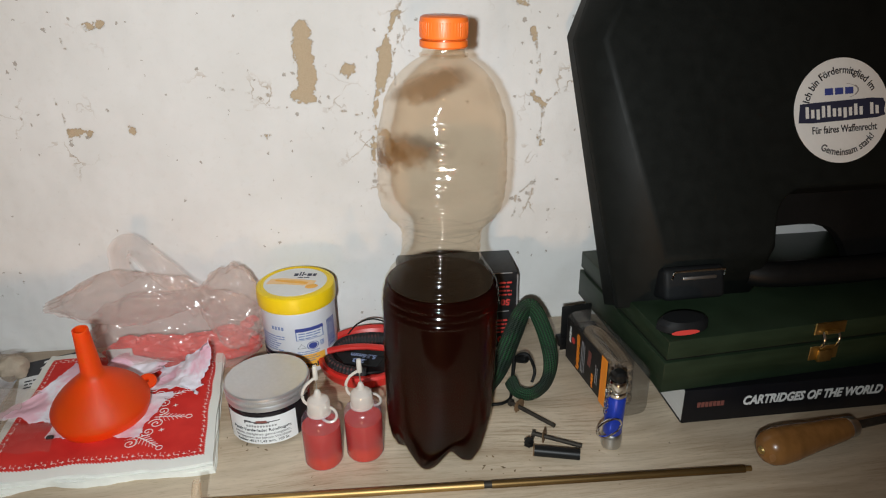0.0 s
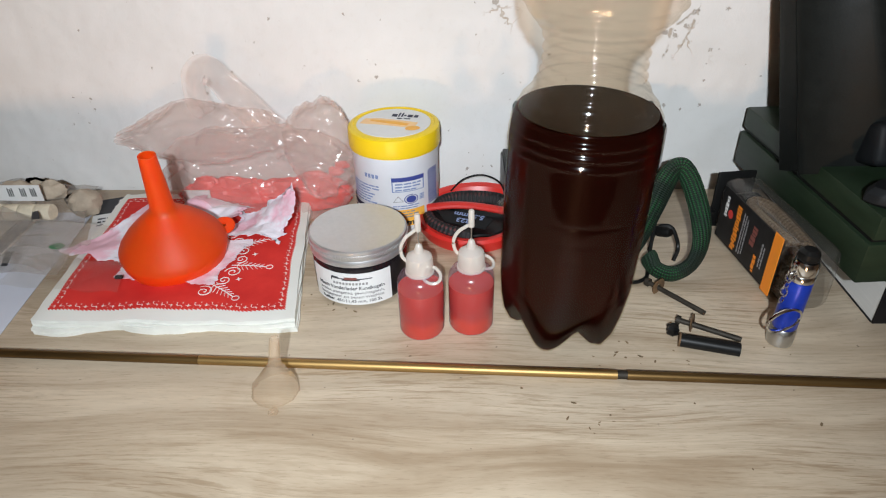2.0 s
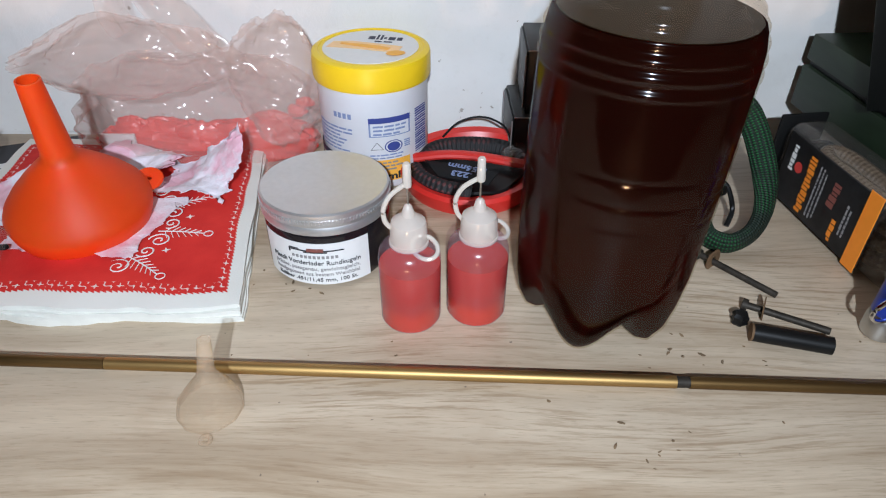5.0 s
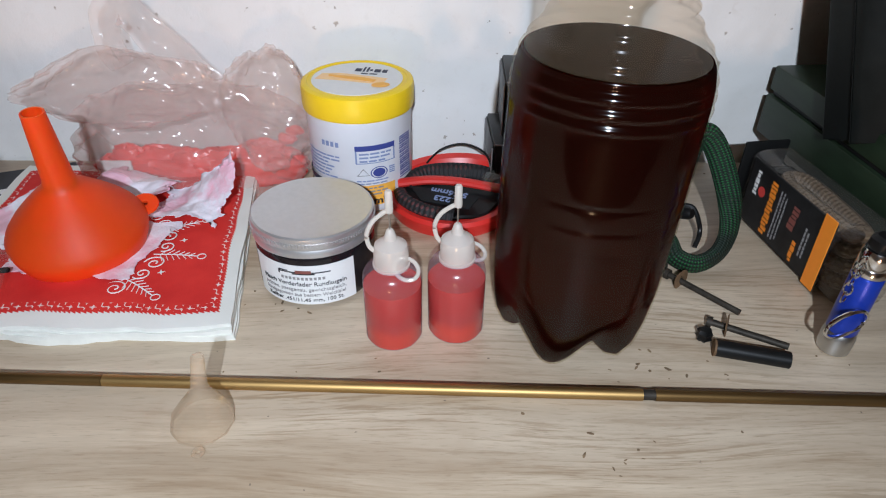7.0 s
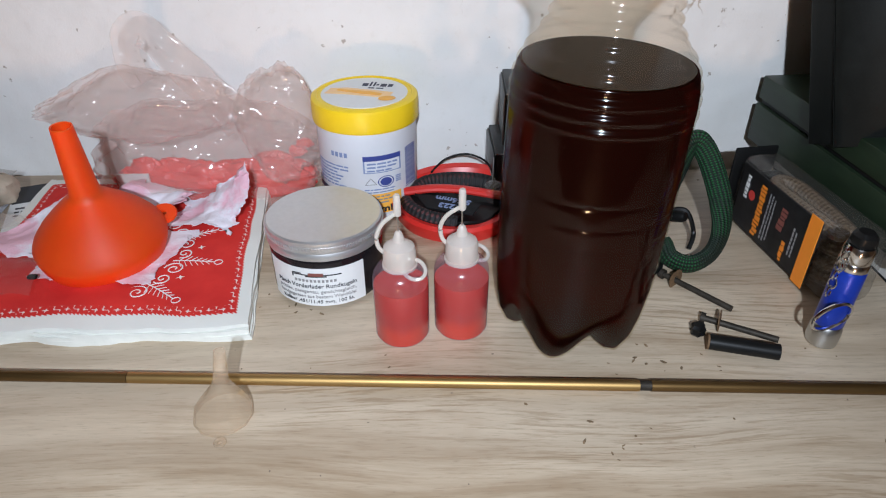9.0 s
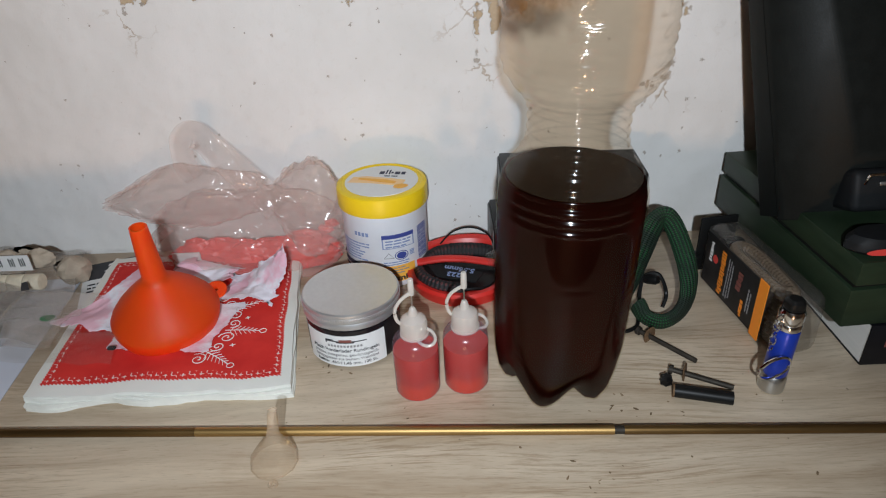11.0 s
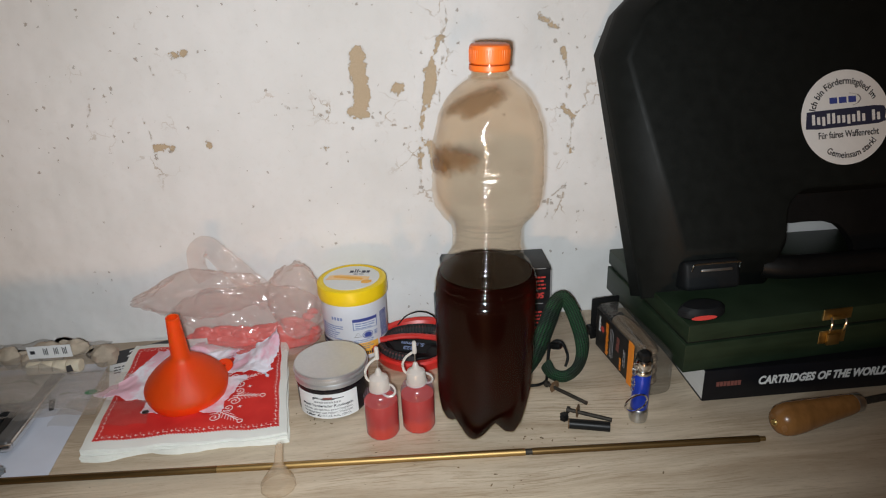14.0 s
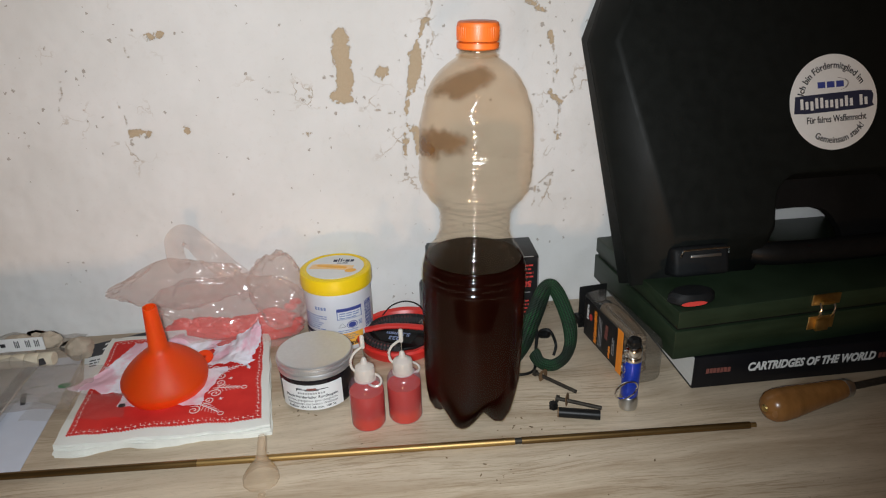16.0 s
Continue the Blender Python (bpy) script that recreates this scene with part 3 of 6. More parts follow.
def band(radius, a0, a1, z0, z1, thick=0.0003, n=24, nz=1):
    """A curved label on an upright cylinder."""
    bm = bmesh.new()
    rows = []
    for r in (radius, radius + thick):
        rows.append([[bm.verts.new((r * math.sin(a), -r * math.cos(a), z)) for a in (a0 + (a1 - a0) * k / n for k in range(n + 1))] for z in (z0, z1)])
    for lay in rows:
        for k in range(n):
            bm.faces.new((lay[0][k], lay[0][k + 1], lay[1][k + 1], lay[1][k]))
    for e in (0, 1):
        for k in range(n):
            bm.faces.new((rows[0][e][k], rows[0][e][k + 1], rows[1][e][k + 1], rows[1][e][k]))
    for k in (0, n):
        bm.faces.new((rows[0][0][k], rows[0][1][k], rows[1][1][k], rows[1][0][k]))
    return bm


def wob(x, y=0.0, z=0.0, f=1.0):
    return noise.noise(Vector((x * f, y * f, z * f)))


# ---------------------------------------------------------------- the room
WALL_Y, X0, X1, Y0, FLOOR_Z, CEIL_Z = 0.707, -1.9, 1.7, -2.2, -0.75, 1.70


def structure(name, bm, material, label, category):
    return tagged(new(name, as_mesh(name, bm, material, 0)), label, category, kind="structure")


structure("floor", box(X0 - 0.15, X1 + 0.15, Y0 - 0.15, WALL_Y + 0.2, FLOOR_Z - 0.1, FLOOR_Z), FLOOR_MAT, "grey concrete floor under the table", "floor")
structure("ceiling", box(X0 - 0.15, X1 + 0.15, Y0 - 0.15, WALL_Y + 0.2, CEIL_Z, CEIL_Z + 0.1), DIM_WALL, "plain unseen ceiling of the room, coloured dark as if dimly lit", "ceiling")
structure("wall_west", box(X0 - 0.15, X0, Y0, WALL_Y, FLOOR_Z, CEIL_Z), DIM_WALL, "plain unseen side wall, coloured dark as if dimly lit", "wall")
structure("wall_east", box(X1, X1 + 0.15, Y0, WALL_Y, FLOOR_Z, CEIL_Z), DIM_WALL, "plain unseen side wall, coloured dark as if dimly lit", "wall")
structure("wall_south", box(X0 - 0.15, X1 + 0.15, Y0 - 0.15, Y0, FLOOR_Z, CEIL_Z), DIM_WALL, "plain unseen rear wall, coloured dark as if dimly lit", "wall")

# bare places and cracks of the old plaster, as lines (x, z) with a half width
BARE = [
    (0.0085, [(-0.108, 0.322), (-0.109, 0.300), (-0.106, 0.280), (-0.110, 0.264)]),
    (0.0055, [(-0.119, 0.262), (-0.106, 0.259)]),
    (0.0055, [(-0.069, 0.284), (-0.066, 0.286)]),
    (0.0065, [(-0.031, 0.303), (-0.033, 0.285), (-0.036, 0.272)]),
    (0.0028, [(-0.019, 0.337), (-0.022, 0.331)]),
    (0.0014, [(-0.024, 0.326), (-0.030, 0.312)]),
    (0.0020, [(-0.038, 0.268), (-0.043, 0.252), (-0.045, 0.240)]),
    (0.0045, [(-0.036, 0.222), (-0.031, 0.208), (-0.033, 0.199)]),
    (0.0030, [(-0.335, 0.234), (-0.318, 0.233)]),
    (0.0028, [(-0.281, 0.237), (-0.276, 0.232)]),
    (0.0022, [(-0.300, 0.330), (-0.286, 0.332)]),
    (0.0026, [(0.086, 0.352), (0.104, 0.340)]),
    (0.0024, [(0.113, 0.256), (0.122, 0.247), (0.128, 0.244)]),
    (0.0018, [(0.118, 0.285), (0.119, 0.275)]),
    (0.0016, [(0.122, 0.215), (0.124, 0.203)]),
    (0.0018, [(0.112, 0.318), (0.114, 0.308)]),
    (0.0015, [(-0.045, 0.226), (-0.049, 0.190)]),
    (0.0022, [(-0.154, 0.223), (-0.150, 0.224)]),
]
CRACKS = [
    [(-0.106, 0.256), (-0.086, 0.249), (-0.065, 0.242), (-0.047, 0.237)],
    [(0.106, 0.345), (0.113, 0.316), (0.120, 0.287), (0.115, 0.257), (0.126, 0.246), (0.123, 0.213), (0.121, 0.167), (0.113, 0.140)],
    [(0.126, 0.246), (0.147, 0.262)],
    [(-0.344, 0.275), (-0.339, 0.258), (-0.336, 0.232), (-0.337, 0.205)],
    [(-0.392, 0.292), (-0.396, 0.275), (-0.403, 0.258)],
    [(-0.020, 0.336), (-0.012, 0.350), (-0.014, 0.372)],
    [(-0.016, 0.318), (-0.026, 0.290), (-0.020, 0.262)],
    [(-0.046, 0.234), (-0.050, 0.190), (-0.044, 0.160)],
    [(0.121, 0.165), (0.100, 0.150), (0.098, 0.125)],
    [(-0.33, 0.332), (-0.322, 0.312)],
    [(-0.14, 0.262), (-0.19, 0.272)],
]


def line_distance(px, pz, line):
    best = np.full(px.shape, 9.0)
    for (ax, az), (bx, bz) in zip(line, line[1:]):
        dx, dz = bx - ax, bz - az
        k = np.clip(((px - ax) * dx + (pz - az) * dz) / (dx * dx + dz * dz), 0, 1)
        best = np.minimum(best, np.hypot(px - ax - k * dx, pz - az - k * dz))
    return best


def back_wall():
    xs, zs = np.arange(-0.80, 0.6801, 0.0035), np.arange(0.0, 0.6001, 0.0035)
    gx, gz = np.meshgrid(xs, zs)
    chip, crack = np.full(gx.shape, 0.05), np.full(gx.shape, 0.05)
    for half, line in BARE:
        chip = np.minimum(chip, line_distance(gx, gz, line) - half)
    for line in CRACKS:
        crack = np.minimum(crack, line_distance(gx, gz, line))
    nx, nz = len(xs), len(zs)
    verts = []
    for x, z, d in zip(gx.ravel(), gz.ravel(), chip.ravel()):
        lift = 0.0022 * wob(x, 3, z, 7) + 0.0011 * wob(x, 8, z, 28) + 0.0006 * wob(x, 5, z, 90)
        verts.append((x, WALL_Y + lift + (0.0011 if d < 0 else 0.0), z))
    faces = [(j * nx + i, j * nx + i + 1, (j + 1) * nx + i + 1, (j + 1) * nx + i) for j in range(nz - 1) for i in range(nx - 1)]
    base = len(verts)
    # the rest of the wall, and its thickness
    xa, xb, za, zb = float(xs[0]), float(xs[-1]), float(zs[0]), float(zs[-1])
    grid_x, grid_z = (X0 - 0.15, xa, xb, X1 + 0.15), (FLOOR_Z, za, zb, CEIL_Z)
    for y in (WALL_Y, WALL_Y + 0.2):
        verts += [(x, y, z) for z in grid_z for x in grid_x]
    for lay in (0, 16):
        for j in range(3):
            for i in range(3):
                if lay or (i, j) != (1, 1):
                    a = base + lay + j * 4 + i
                    faces.append((a, a + 1, a + 5, a + 4))
    for i in range(3):
        for a in (base + i, base + 12 + i):
            faces.append((a, a + 1, a + 17, a + 16))
        for a in (base + 4 * i, base + 4 * i + 3):
            faces.append((a, a + 4, a + 20, a + 16))
    me = bpy.data.meshes.new("wall_north")
    me.from_pydata(verts, [], faces)
    for name, field in (("chip", chip), ("crack", crack)):
        at = me.attributes.new(name, "FLOAT", "POINT")
        at.data.foreach_set("value", np.r_[field.ravel(), np.full(32, 0.05)].astype(np.float32))
    me.polygons.foreach_set("use_smooth", [True] * len(me.polygons))
    me.materials.append(PLASTER)
    tagged(new("wall_north", me), "old white plaster wall with flaking patches, pits and cracks", "wall", kind="structure")


back_wall()

# ---------------------------------------------------------------- the table
table = thing("table", pose(0, 0, 0), "light oak laminate table top standing against the wall", "table")
part("tabletop", box(-1.05, 0.95, 0.300, 0.7035, -0.028, 0, 0.0012), OAK, table)
for x in (-1.02, 0.92):
    for y in (0.33, 0.67):
        part("leg", box(x - 0.025, x + 0.025, y - 0.025, y + 0.025, FLOOR_Z, -0.028, 0.002), OAK_EDGE, table)
part("apron", box(-0.99, 0.89, 0.32, 0.34, -0.10, -0.028, 0.001), OAK_EDGE, table)
part("apron", box(-0.99, 0.89, 0.66, 0.68, -0.10, -0.028, 0.001), OAK_EDGE, table)

# ---------------------------------------------------------------- the big bottle
BODY = [(0.0435, 0.040), (0.0440, 0.060), (0.0445, 0.082), (0.0446, 0.105), (0.0445, 0.128), (0.0446, 0.140), (0.0442, 0.148), (0.0427, 0.1555),
        (0.0392, 0.1630), (0.0338, 0.1700), (0.0296, 0.1765), (0.0283, 0.183), (0.0283, 0.198), (0.0318, 0.205), (0.0385, 0.2115), (0.0430, 0.2195), (0.0452, 0.229), (0.0456, 0.241),
        (0.0452, 0.255), (0.0445, 0.271), (0.0420, 0.284), (0.0384, 0.2955), (0.0336, 0.3045), (0.0281, 0.311), (0.0214, 0.3165), (0.0150, 0.3205), (0.0138, 0.325), (0.0138, 0.343)]
FOOT = [(0, 0.014), (0.008, 0.0135), (0.020, 0.0055), (0.026, 0.0012), (0.0305, 0), (0.0355, 0.0025), (0.0400, 0.012), (0.0422, 0.024)]
VALLEY = [(0, 0.014), (0.008, 0.0140), (0.018, 0.0135), (0.024, 0.0140), (0.0285, 0.0155), (0.0330, 0.0185), (0.0375, 0.0235), (0.0410, 0.031)]
GROOVES = [0.046, 0.0575, 0.069, 0.0805, 0.092, 0.1035]


def bottle_profile(inset=0.0, top=None, plain=False):
    """Side of the bottle, with its grooves and ribs, as (radius, height)."""
    out = []
    zs = np.arange(0.040, top or 0.343, 0.0009)
    for z in zs:
        r = float(np.interp(z, [p[1] for p in BODY], [p[0] for p in BODY]))
        for g in () if plain else GROOVES:
            r -= 0.00032 * math.exp(-(((z - g) / 0.0011) ** 2))
        if 0.138 < z < 0.168 and not plain:
            r += 0.00060 * math.sin((z - 0.138) / 0.0062 * 2 * math.pi)
        if 0.172 < z < 0.208 and not plain:
            r += 0.0010 * math.sin((z - 0.172) / 0.0064 * 2 * math.pi)
        if 0.212 < z < 0.254 and not plain:
            r += 0.00042 * math.sin((z - 0.212) / 0.0060 * 2 * math.pi)
        if z > 0.3285:
            r += 0.0009 * max(0.0, math.sin((z - 0.3285) / 0.0035 * 2 * math.pi))
        out.append((r - inset, float(z)))
    return out


def petal(inset):
    def shape(k, a):
        w = (0.5 + 0.5 * math.cos(5 * (a - radians(-114.0)))) ** 0.75
        (ra, za), (rb, zb) = VALLEY[k], FOOT[k]
        return max(0.0, ra * (1 - w) + rb * w - (inset if k > 3 else 0)), za * (1 - w) + zb * w + inset
    return shape


def bottle_mesh(inset, top, closed, n=120):
    bm = bmesh.new()
    shape = petal(inset)
    rings = [[bm.verts.new((0, 0, 0.014 + inset))]]
    for k in range(1, len(FOOT)):
        ring = []
        for i in range(n):
            a = 2 * math.pi * i / n
            r, z = shape(k, a)
            ring.append(bm.verts.new((r * math.cos(a), r * math.sin(a), z)))
        rings.append(ring)
    for r, z in bottle_profile(inset, top, closed):
        ring = []
        for i in range(n):
            a = 2 * math.pi * i / n
            dent = 0.0 if closed or not 0.205 < z < 0.305 else 0.0010 * wob(math.cos(a) * 1.9, math.sin(a) * 1.9, z * 55) + 0.0007 * wob(math.cos(a) * 4.2, math.sin(a) * 4.2, z * 170)
            ring.append(bm.verts.new(((r + dent) * math.cos(a), (r + dent) * math.sin(a), z)))
        rings.append(ring)
    if closed:
        z = bottle_profile(inset, top, closed)[-1][1]
        r = bottle_profile(inset, top, closed)[-1][0]
        rings.append([bm.verts.new((0.6 * r * math.cos(2 * math.pi * i / n), 0.6 * r * math.sin(2 * math.pi * i / n), z)) for i in range(n)])
        rings.append([bm.verts.new((0, 0, z))])
    for a, b in zip(rings, rings[1:]):
        for i in range(n):
            j = (i + 1) % n
            if len(a) == 1:
                bm.faces.new((a[0], b[j], b[i]))
            elif len(b) == 1:
                bm.faces.new((a[i], a[j], b[0]))
            else:
                bm.faces.new((a[i], a[j], b[j], b[i]))
    return bm


bottle = thing("plastic_bottle", pose(-0.0063, 0.500, 0.0003, 0.4, 1.7, 0), "tall clear plastic bottle half full of dark brown liquid", "bottle")
part("bottle_body", bottle_mesh(0.0, None, False), PET, bottle, "clear waisted plastic body with brown residue", smooth=60)
part("liquid", bottle_mesh(0.0007, 0.1580, True), COLA, bottle, "dark reddish brown liquid", smooth=60)
part("liquid_surface", lathe([(0, 0.1584), (0.0398, 0.1584), (0.0398, 0.1581), (0, 0.1581)], 72), COLA_TOP, bottle, "still dark liquid surface")
cap = part("cap", lathe([(0, 0.3462), (0.0135, 0.3462), (0.0152, 0.3452), (0.0157, 0.3435), (0.0159, 0.3335), (0.0157, 0.3325), (0.0148, 0.3322)], 64), ORANGE_CAP, bottle, "orange screw cap")
part("ring", lathe([(0.0148, 0.3312), (0.0158, 0.3310), (0.0159, 0.3275), (0.0150, 0.3265), (0.0142, 0.3265)], 64), ORANGE_CAP, cap)
rib = as_mesh("rib", box(-0.0006, 0.0006, 0.0154, 0.01592, 0.3340, 0.3425, 0.0002, 1), ORANGE_CAP)
for k in range(48):
    part("rib", rib, None, cap, m=pose(0, 0, 0, 0, 0, k * 7.5))
part("neck_ring", lathe([(0.0140, 0.3205), (0.0163, 0.3212), (0.0163, 0.3222), (0.0140, 0.3230)], 48), PET, bottle)

# ---------------------------------------------------------------- needle bottles


def needle_bottle(m, spin, lean, group="small needle bottles"):
    th = thing("needle_bottle", m, "small milky squeeze bottle of red liquid with a needle cap", "bottle", group)
    part("body", lathe([(0, 0.0010), (0.012, 0.0004), (0.0142, 0.0012), (0.0155, 0.0035), (0.0156, 0.0400), (0.0150, 0.0440), (0.0132, 0.0470), (0.0108, 0.0487), (0.0095, 0.0492)], 48), MILK_PE, th, "milky translucent body")
    part("liquid", lathe([(0, 0.0013), (0.012, 0.0007), (0.0140, 0.0014), (0.0153, 0.0037), (0.0154, 0.0364), (0.0152, 0.0368), (0, 0.0368)], 48), PINK, th, "red liquid, deeper red where settled")
    c = part("cap", lathe([(0.0086, 0.0480), (0.0096, 0.0484), (0.0097, 0.0500), (0.0091, 0.0504), (0.0090, 0.0585), (0.0083, 0.0610), (0.0060, 0.0628), (0.0034, 0.0645), (0.0020, 0.0695), (0.0010, 0.0705), (0, 0.0705)], 40), PE_WHITE, th, "white nozzle cap")
    part("needle", tube([(0, 0, 0.0700), (0, 0, 0.085)], 0.0005, 8, 1), STEEL, c)
    strap = part("strap", tube([(-0.0082, 0, 0.0580), (-0.0110, 0, 0.0620), (-0.0116, 0, 0.0690), (-0.0085, 0, 0.0755), (-0.0038, 0, 0.0795), (-0.0005, 0, 0.0815)], 0.0012, 8, 6), PE_WHITE, c, m=pose(0, 0, 0, 0, 0, spin))
    part("needle_cover", lathe([(0, 0.0800), (0.0019, 0.0800), (0.0021, 0.0812), (0.0019, 0.0915), (0.0014, 0.0922), (0, 0.0922)], 16), PE_WHITE, c)
    ring_pts = [(0.0068 * math.cos(a), 0.0068 * math.sin(a) * 0.8, 0) for a in (2 * math.pi * k / 14 for k in range(14))]
    part("ring", tube(ring_pts, 0.0011, 8, 3, True), PE_WHITE, c, m=pose(0.0100 * math.cos(radians(lean)), 0.0100 * math.sin(radians(lean)), 0.0500, 28, 20, lean))
    return th


needle_bottle(pose(-0.1020, 0.4930, 0.0002, 0, 0, 0), 12, -38)
needle_bottle(pose(-0.0680, 0.4985, 0.0002, 0, 0, 0), -6, 24)

# ---------------------------------------------------------------- jar of balls
jar = thing("screw_lid_jar", pose(-0.152, 0.552, 0.0002), "black round jar with silver screw lid and white paper label", "jar")
part("jar_body", lathe([(0, 0.0006), (0.031, 0), (0.0342, 0.0012), (0.0354, 0.0040), (0.0355, 0.0330), (0.0345, 0.0350), (0, 0.0350)], 72), DARK_GLASS, jar, "glossy black jar body")
lid = part("lid", lathe([(0, 0.0478), (0.0335, 0.0478), (0.0350, 0.0482), (0.0361, 0.0474), (0.0364, 0.0452), (0.0361, 0.0440), (0.0364, 0.0424), (0.0360, 0.0412), (0.0357, 0.0400), (0.0362, 0.0388), (0.0364, 0.0366), (0.0360, 0.0352), (0.0350, 0.0350)], 96), ALU, jar, "satin silver metal lid")
knurl = as_mesh("knurl", box(-0.0004, 0.0004, -0.0369, -0.0362, 0.0425, 0.0447, 0), ALU)
for k in range(120):
    part("knurl", knurl, None, lid, m=pose(0, 0, 0, 0, 0, k * 3))
JAR_TURN = radians(-4)
label_band = part("paper_label", band(0.0356, JAR_TURN - 0.96, JAR_TURN + 0.86, 0.0025, 0.0300), LABEL, jar, "white paper label with black print")
for text, size, z, ink, off, w in (("Match Vorderlader Rundkugeln", 0.0040, 0.0172, BLACK_INK, 0.0, 0.052), ("präzise, passgenau, gewichtsgleich,", 0.0033, 0.0132, GREY_INK, 0.0, 0.051),
                                   ("handgegossen aus bestem Weichblei", 0.0033, 0.0096, GREY_INK, 0.0, 0.050), ("Kaliber .451/11,45 mm, 100 St.", 0.0034, 0.0058, BLACK_INK, 0.0, 0.047)):
    me = lettering(text, size, ink, width=w)
    for v in me.vertices:
        v.co.y += z
    part("lettering", wrap(me, 0.0359, JAR_TURN - 0.03), None, label_band)
crest = bars([(-0.013 + 0.0024 * k, -0.0115 + 0.0024 * k, 0.0205, 0.0222) for k in range(11)])
part("maker_mark", wrap(crest, 0.0359, JAR_TURN), GREY_INK, label_band)
part("maker_mark", wrap(cut(bars([(-0.014, 0.016, 0.0252, 0.0258), (-0.006, 0.007, 0.0242, 0.0249), (-0.014, -0.0085, 0.0262, 0.0267), (-0.0145, -0.0137, 0.0236, 0.0264)])), 0.0359, JAR_TURN), BLACK_INK, label_band)
part("maker_mark", wrap(cut(bars([(-0.004, 0.005, 0.0250, 0.0270)])), 0.03592, JAR_TURN), BROWN_INK, label_band)

# ---------------------------------------------------------------- yellow-lidded tub
tub = thing("cream_tub", pose(-0.133, 0.655, 0.0002, 0, 0, 0), "white plastic tub with yellow screw lid and printed label", "tub")
tub_body = part("tub_body", lathe([(0, 0.0008), (0.030, 0), (0.0345, 0.0015), (0.0362, 0.0045), (0.0366, 0.0720), (0, 0.0720)], 72), TUB_WHITE, tub)
tub_lid = part("lid", lathe([(0.0368, 0.0705), (0.0384, 0.0710), (0.0388, 0.0726), (0.0388, 0.0845), (0.0382, 0.0868), (0.0364, 0.0880), (0.0345, 0.0882), (0.0338, 0.0874), (0, 0.0874)], 96), YELLOW, tub, "bright yellow screw lid")
part("lid_label", flat_shape(disc_points(0.0312), 0.0004), LABEL, tub_lid, "round white label with orange swash", pose(0, 0, 0.0875))
swash = flat_shape([(-0.029, -0.004), (-0.024, 0.006), (-0.012, 0.005), (0.008, -0.004), (0.020, -0.010), (0.016, -0.020), (0.006, -0.017), (-0.010, -0.010), (-0.022, -0.006)], 0.0002)
TURN_LID = 8
part("print", swash, PEACH_INK, tub_lid, "", pose(-0.0005, 0.006, 0.0880, 0, 0, TURN_LID))
part("print", flat_shape([(-0.020, 0.003), (-0.019, 0.0055), (0.004, -0.0035), (0.012, -0.009), (0.010, -0.0125), (-0.004, -0.006)], 0.0002), AMBER_INK, tub_lid, "", pose(0, 0.003, 0.0883, 0, 0, TURN_LID))
part("print", flat_shape(disc_points(0.0062, 0.0042, 24), 0.0002), AMBER_INK, tub_lid, "", pose(0.017, -0.014, 0.0884, 0, 0, 10))
name_bars = [(-0.001, 0.0022, 0.0075, 0.0115), (0.0030, 0.0040, 0.0075, 0.0140), (0.0050, 0.0060, 0.0075, 0.0140), (0.0066, 0.0080, 0.0090, 0.0110), (0.0090, 0.0123, 0.0075, 0.0115), (0.0132, 0.0158, 0.0075, 0.0115), (0.003, 0.0065, 0.0040, 0.0052), (0.0075, 0.0115, 0.0040, 0.0052)]
part("print", bars([tuple(1.35 * q for q in r) for r in name_bars], 0.0002), NAVY_INK, tub_lid, "", pose(-0.003, 0.003, 0.0880, 0, 0, -8))


def wrap_tub(me, radius, turn):
    for v in me.vertices if isinstance(me, bpy.types.Mesh) else me.verts:
        v.co.x *= 1.38
    return wrap(me, radius, turn)


rng = random.Random(4)
TT = radians(-3)
part("print", band(0.0367, TT - 0.02, TT + 0.80, 0.0080, 0.0238, 0.0002, 12), AMBER_INK, tub_body)
part("print", wrap_tub(bars(bar_lines(rng, 0.001, 0.020, [0.0215, 0.0190, 0.0165], 0.0011, 0.7), 0.0002), 0.0370, TT), GREY_INK, tub_body)
me = lettering("50ml e", 0.0070, BLACK_INK, bold=0.0002)
for v in me.vertices:
    v.co.y += 0.0115
part("lettering", wrap_tub(me, 0.0370, TT + 0.42), None, tub_body)
part("print", wrap_tub(cut(bars([(0.001, 0.0215, 0.0505, 0.0542)], 0.0002)), 0.0367, TT), BLUE_INK, tub_body)
part("print", wrap_tub(cut(bars([(0.001, 0.0018, 0.0412, 0.0505), (0.0207, 0.0215, 0.0412, 0.0505), (0.001, 0.0215, 0.0410, 0.0415)], 0.0002)), 0.0367, TT), SKY_INK, tub_body)
part("print", wrap_tub(bars(bar_lines(rng, 0.003, 0.020, [0.0475, 0.0448, 0.0421], 0.0012, 0.9), 0.0002), 0.0367, TT), SKY_INK, tub_body)
part("print", wrap_tub(bars(bar_lines(rng, 0.001, 0.022, [0.0272, 0.0250], 0.0009, 0.8), 0.0002), 0.0367, TT), SKY_INK, tub_body)
tri = tube([(0.0034 * math.cos(a), 0.0034 * math.sin(a), 0) for a in (radians(90), radians(210), radians(330))], 0.00035, 6, 1, True)
for v in tri.verts:
    v.co += Vector((0.0045, 0.0335, 0))
part("print", wrap_tub(tri, 0.0366, TT), GREY_INK, tub_body)
part("print", wrap_tub(cut(flat_shape(disc_points(0.0032, 0.0032, 20, 0.0125, 0.0335), 0.0002)), 0.0367, TT), BLUE_INK, tub_body)
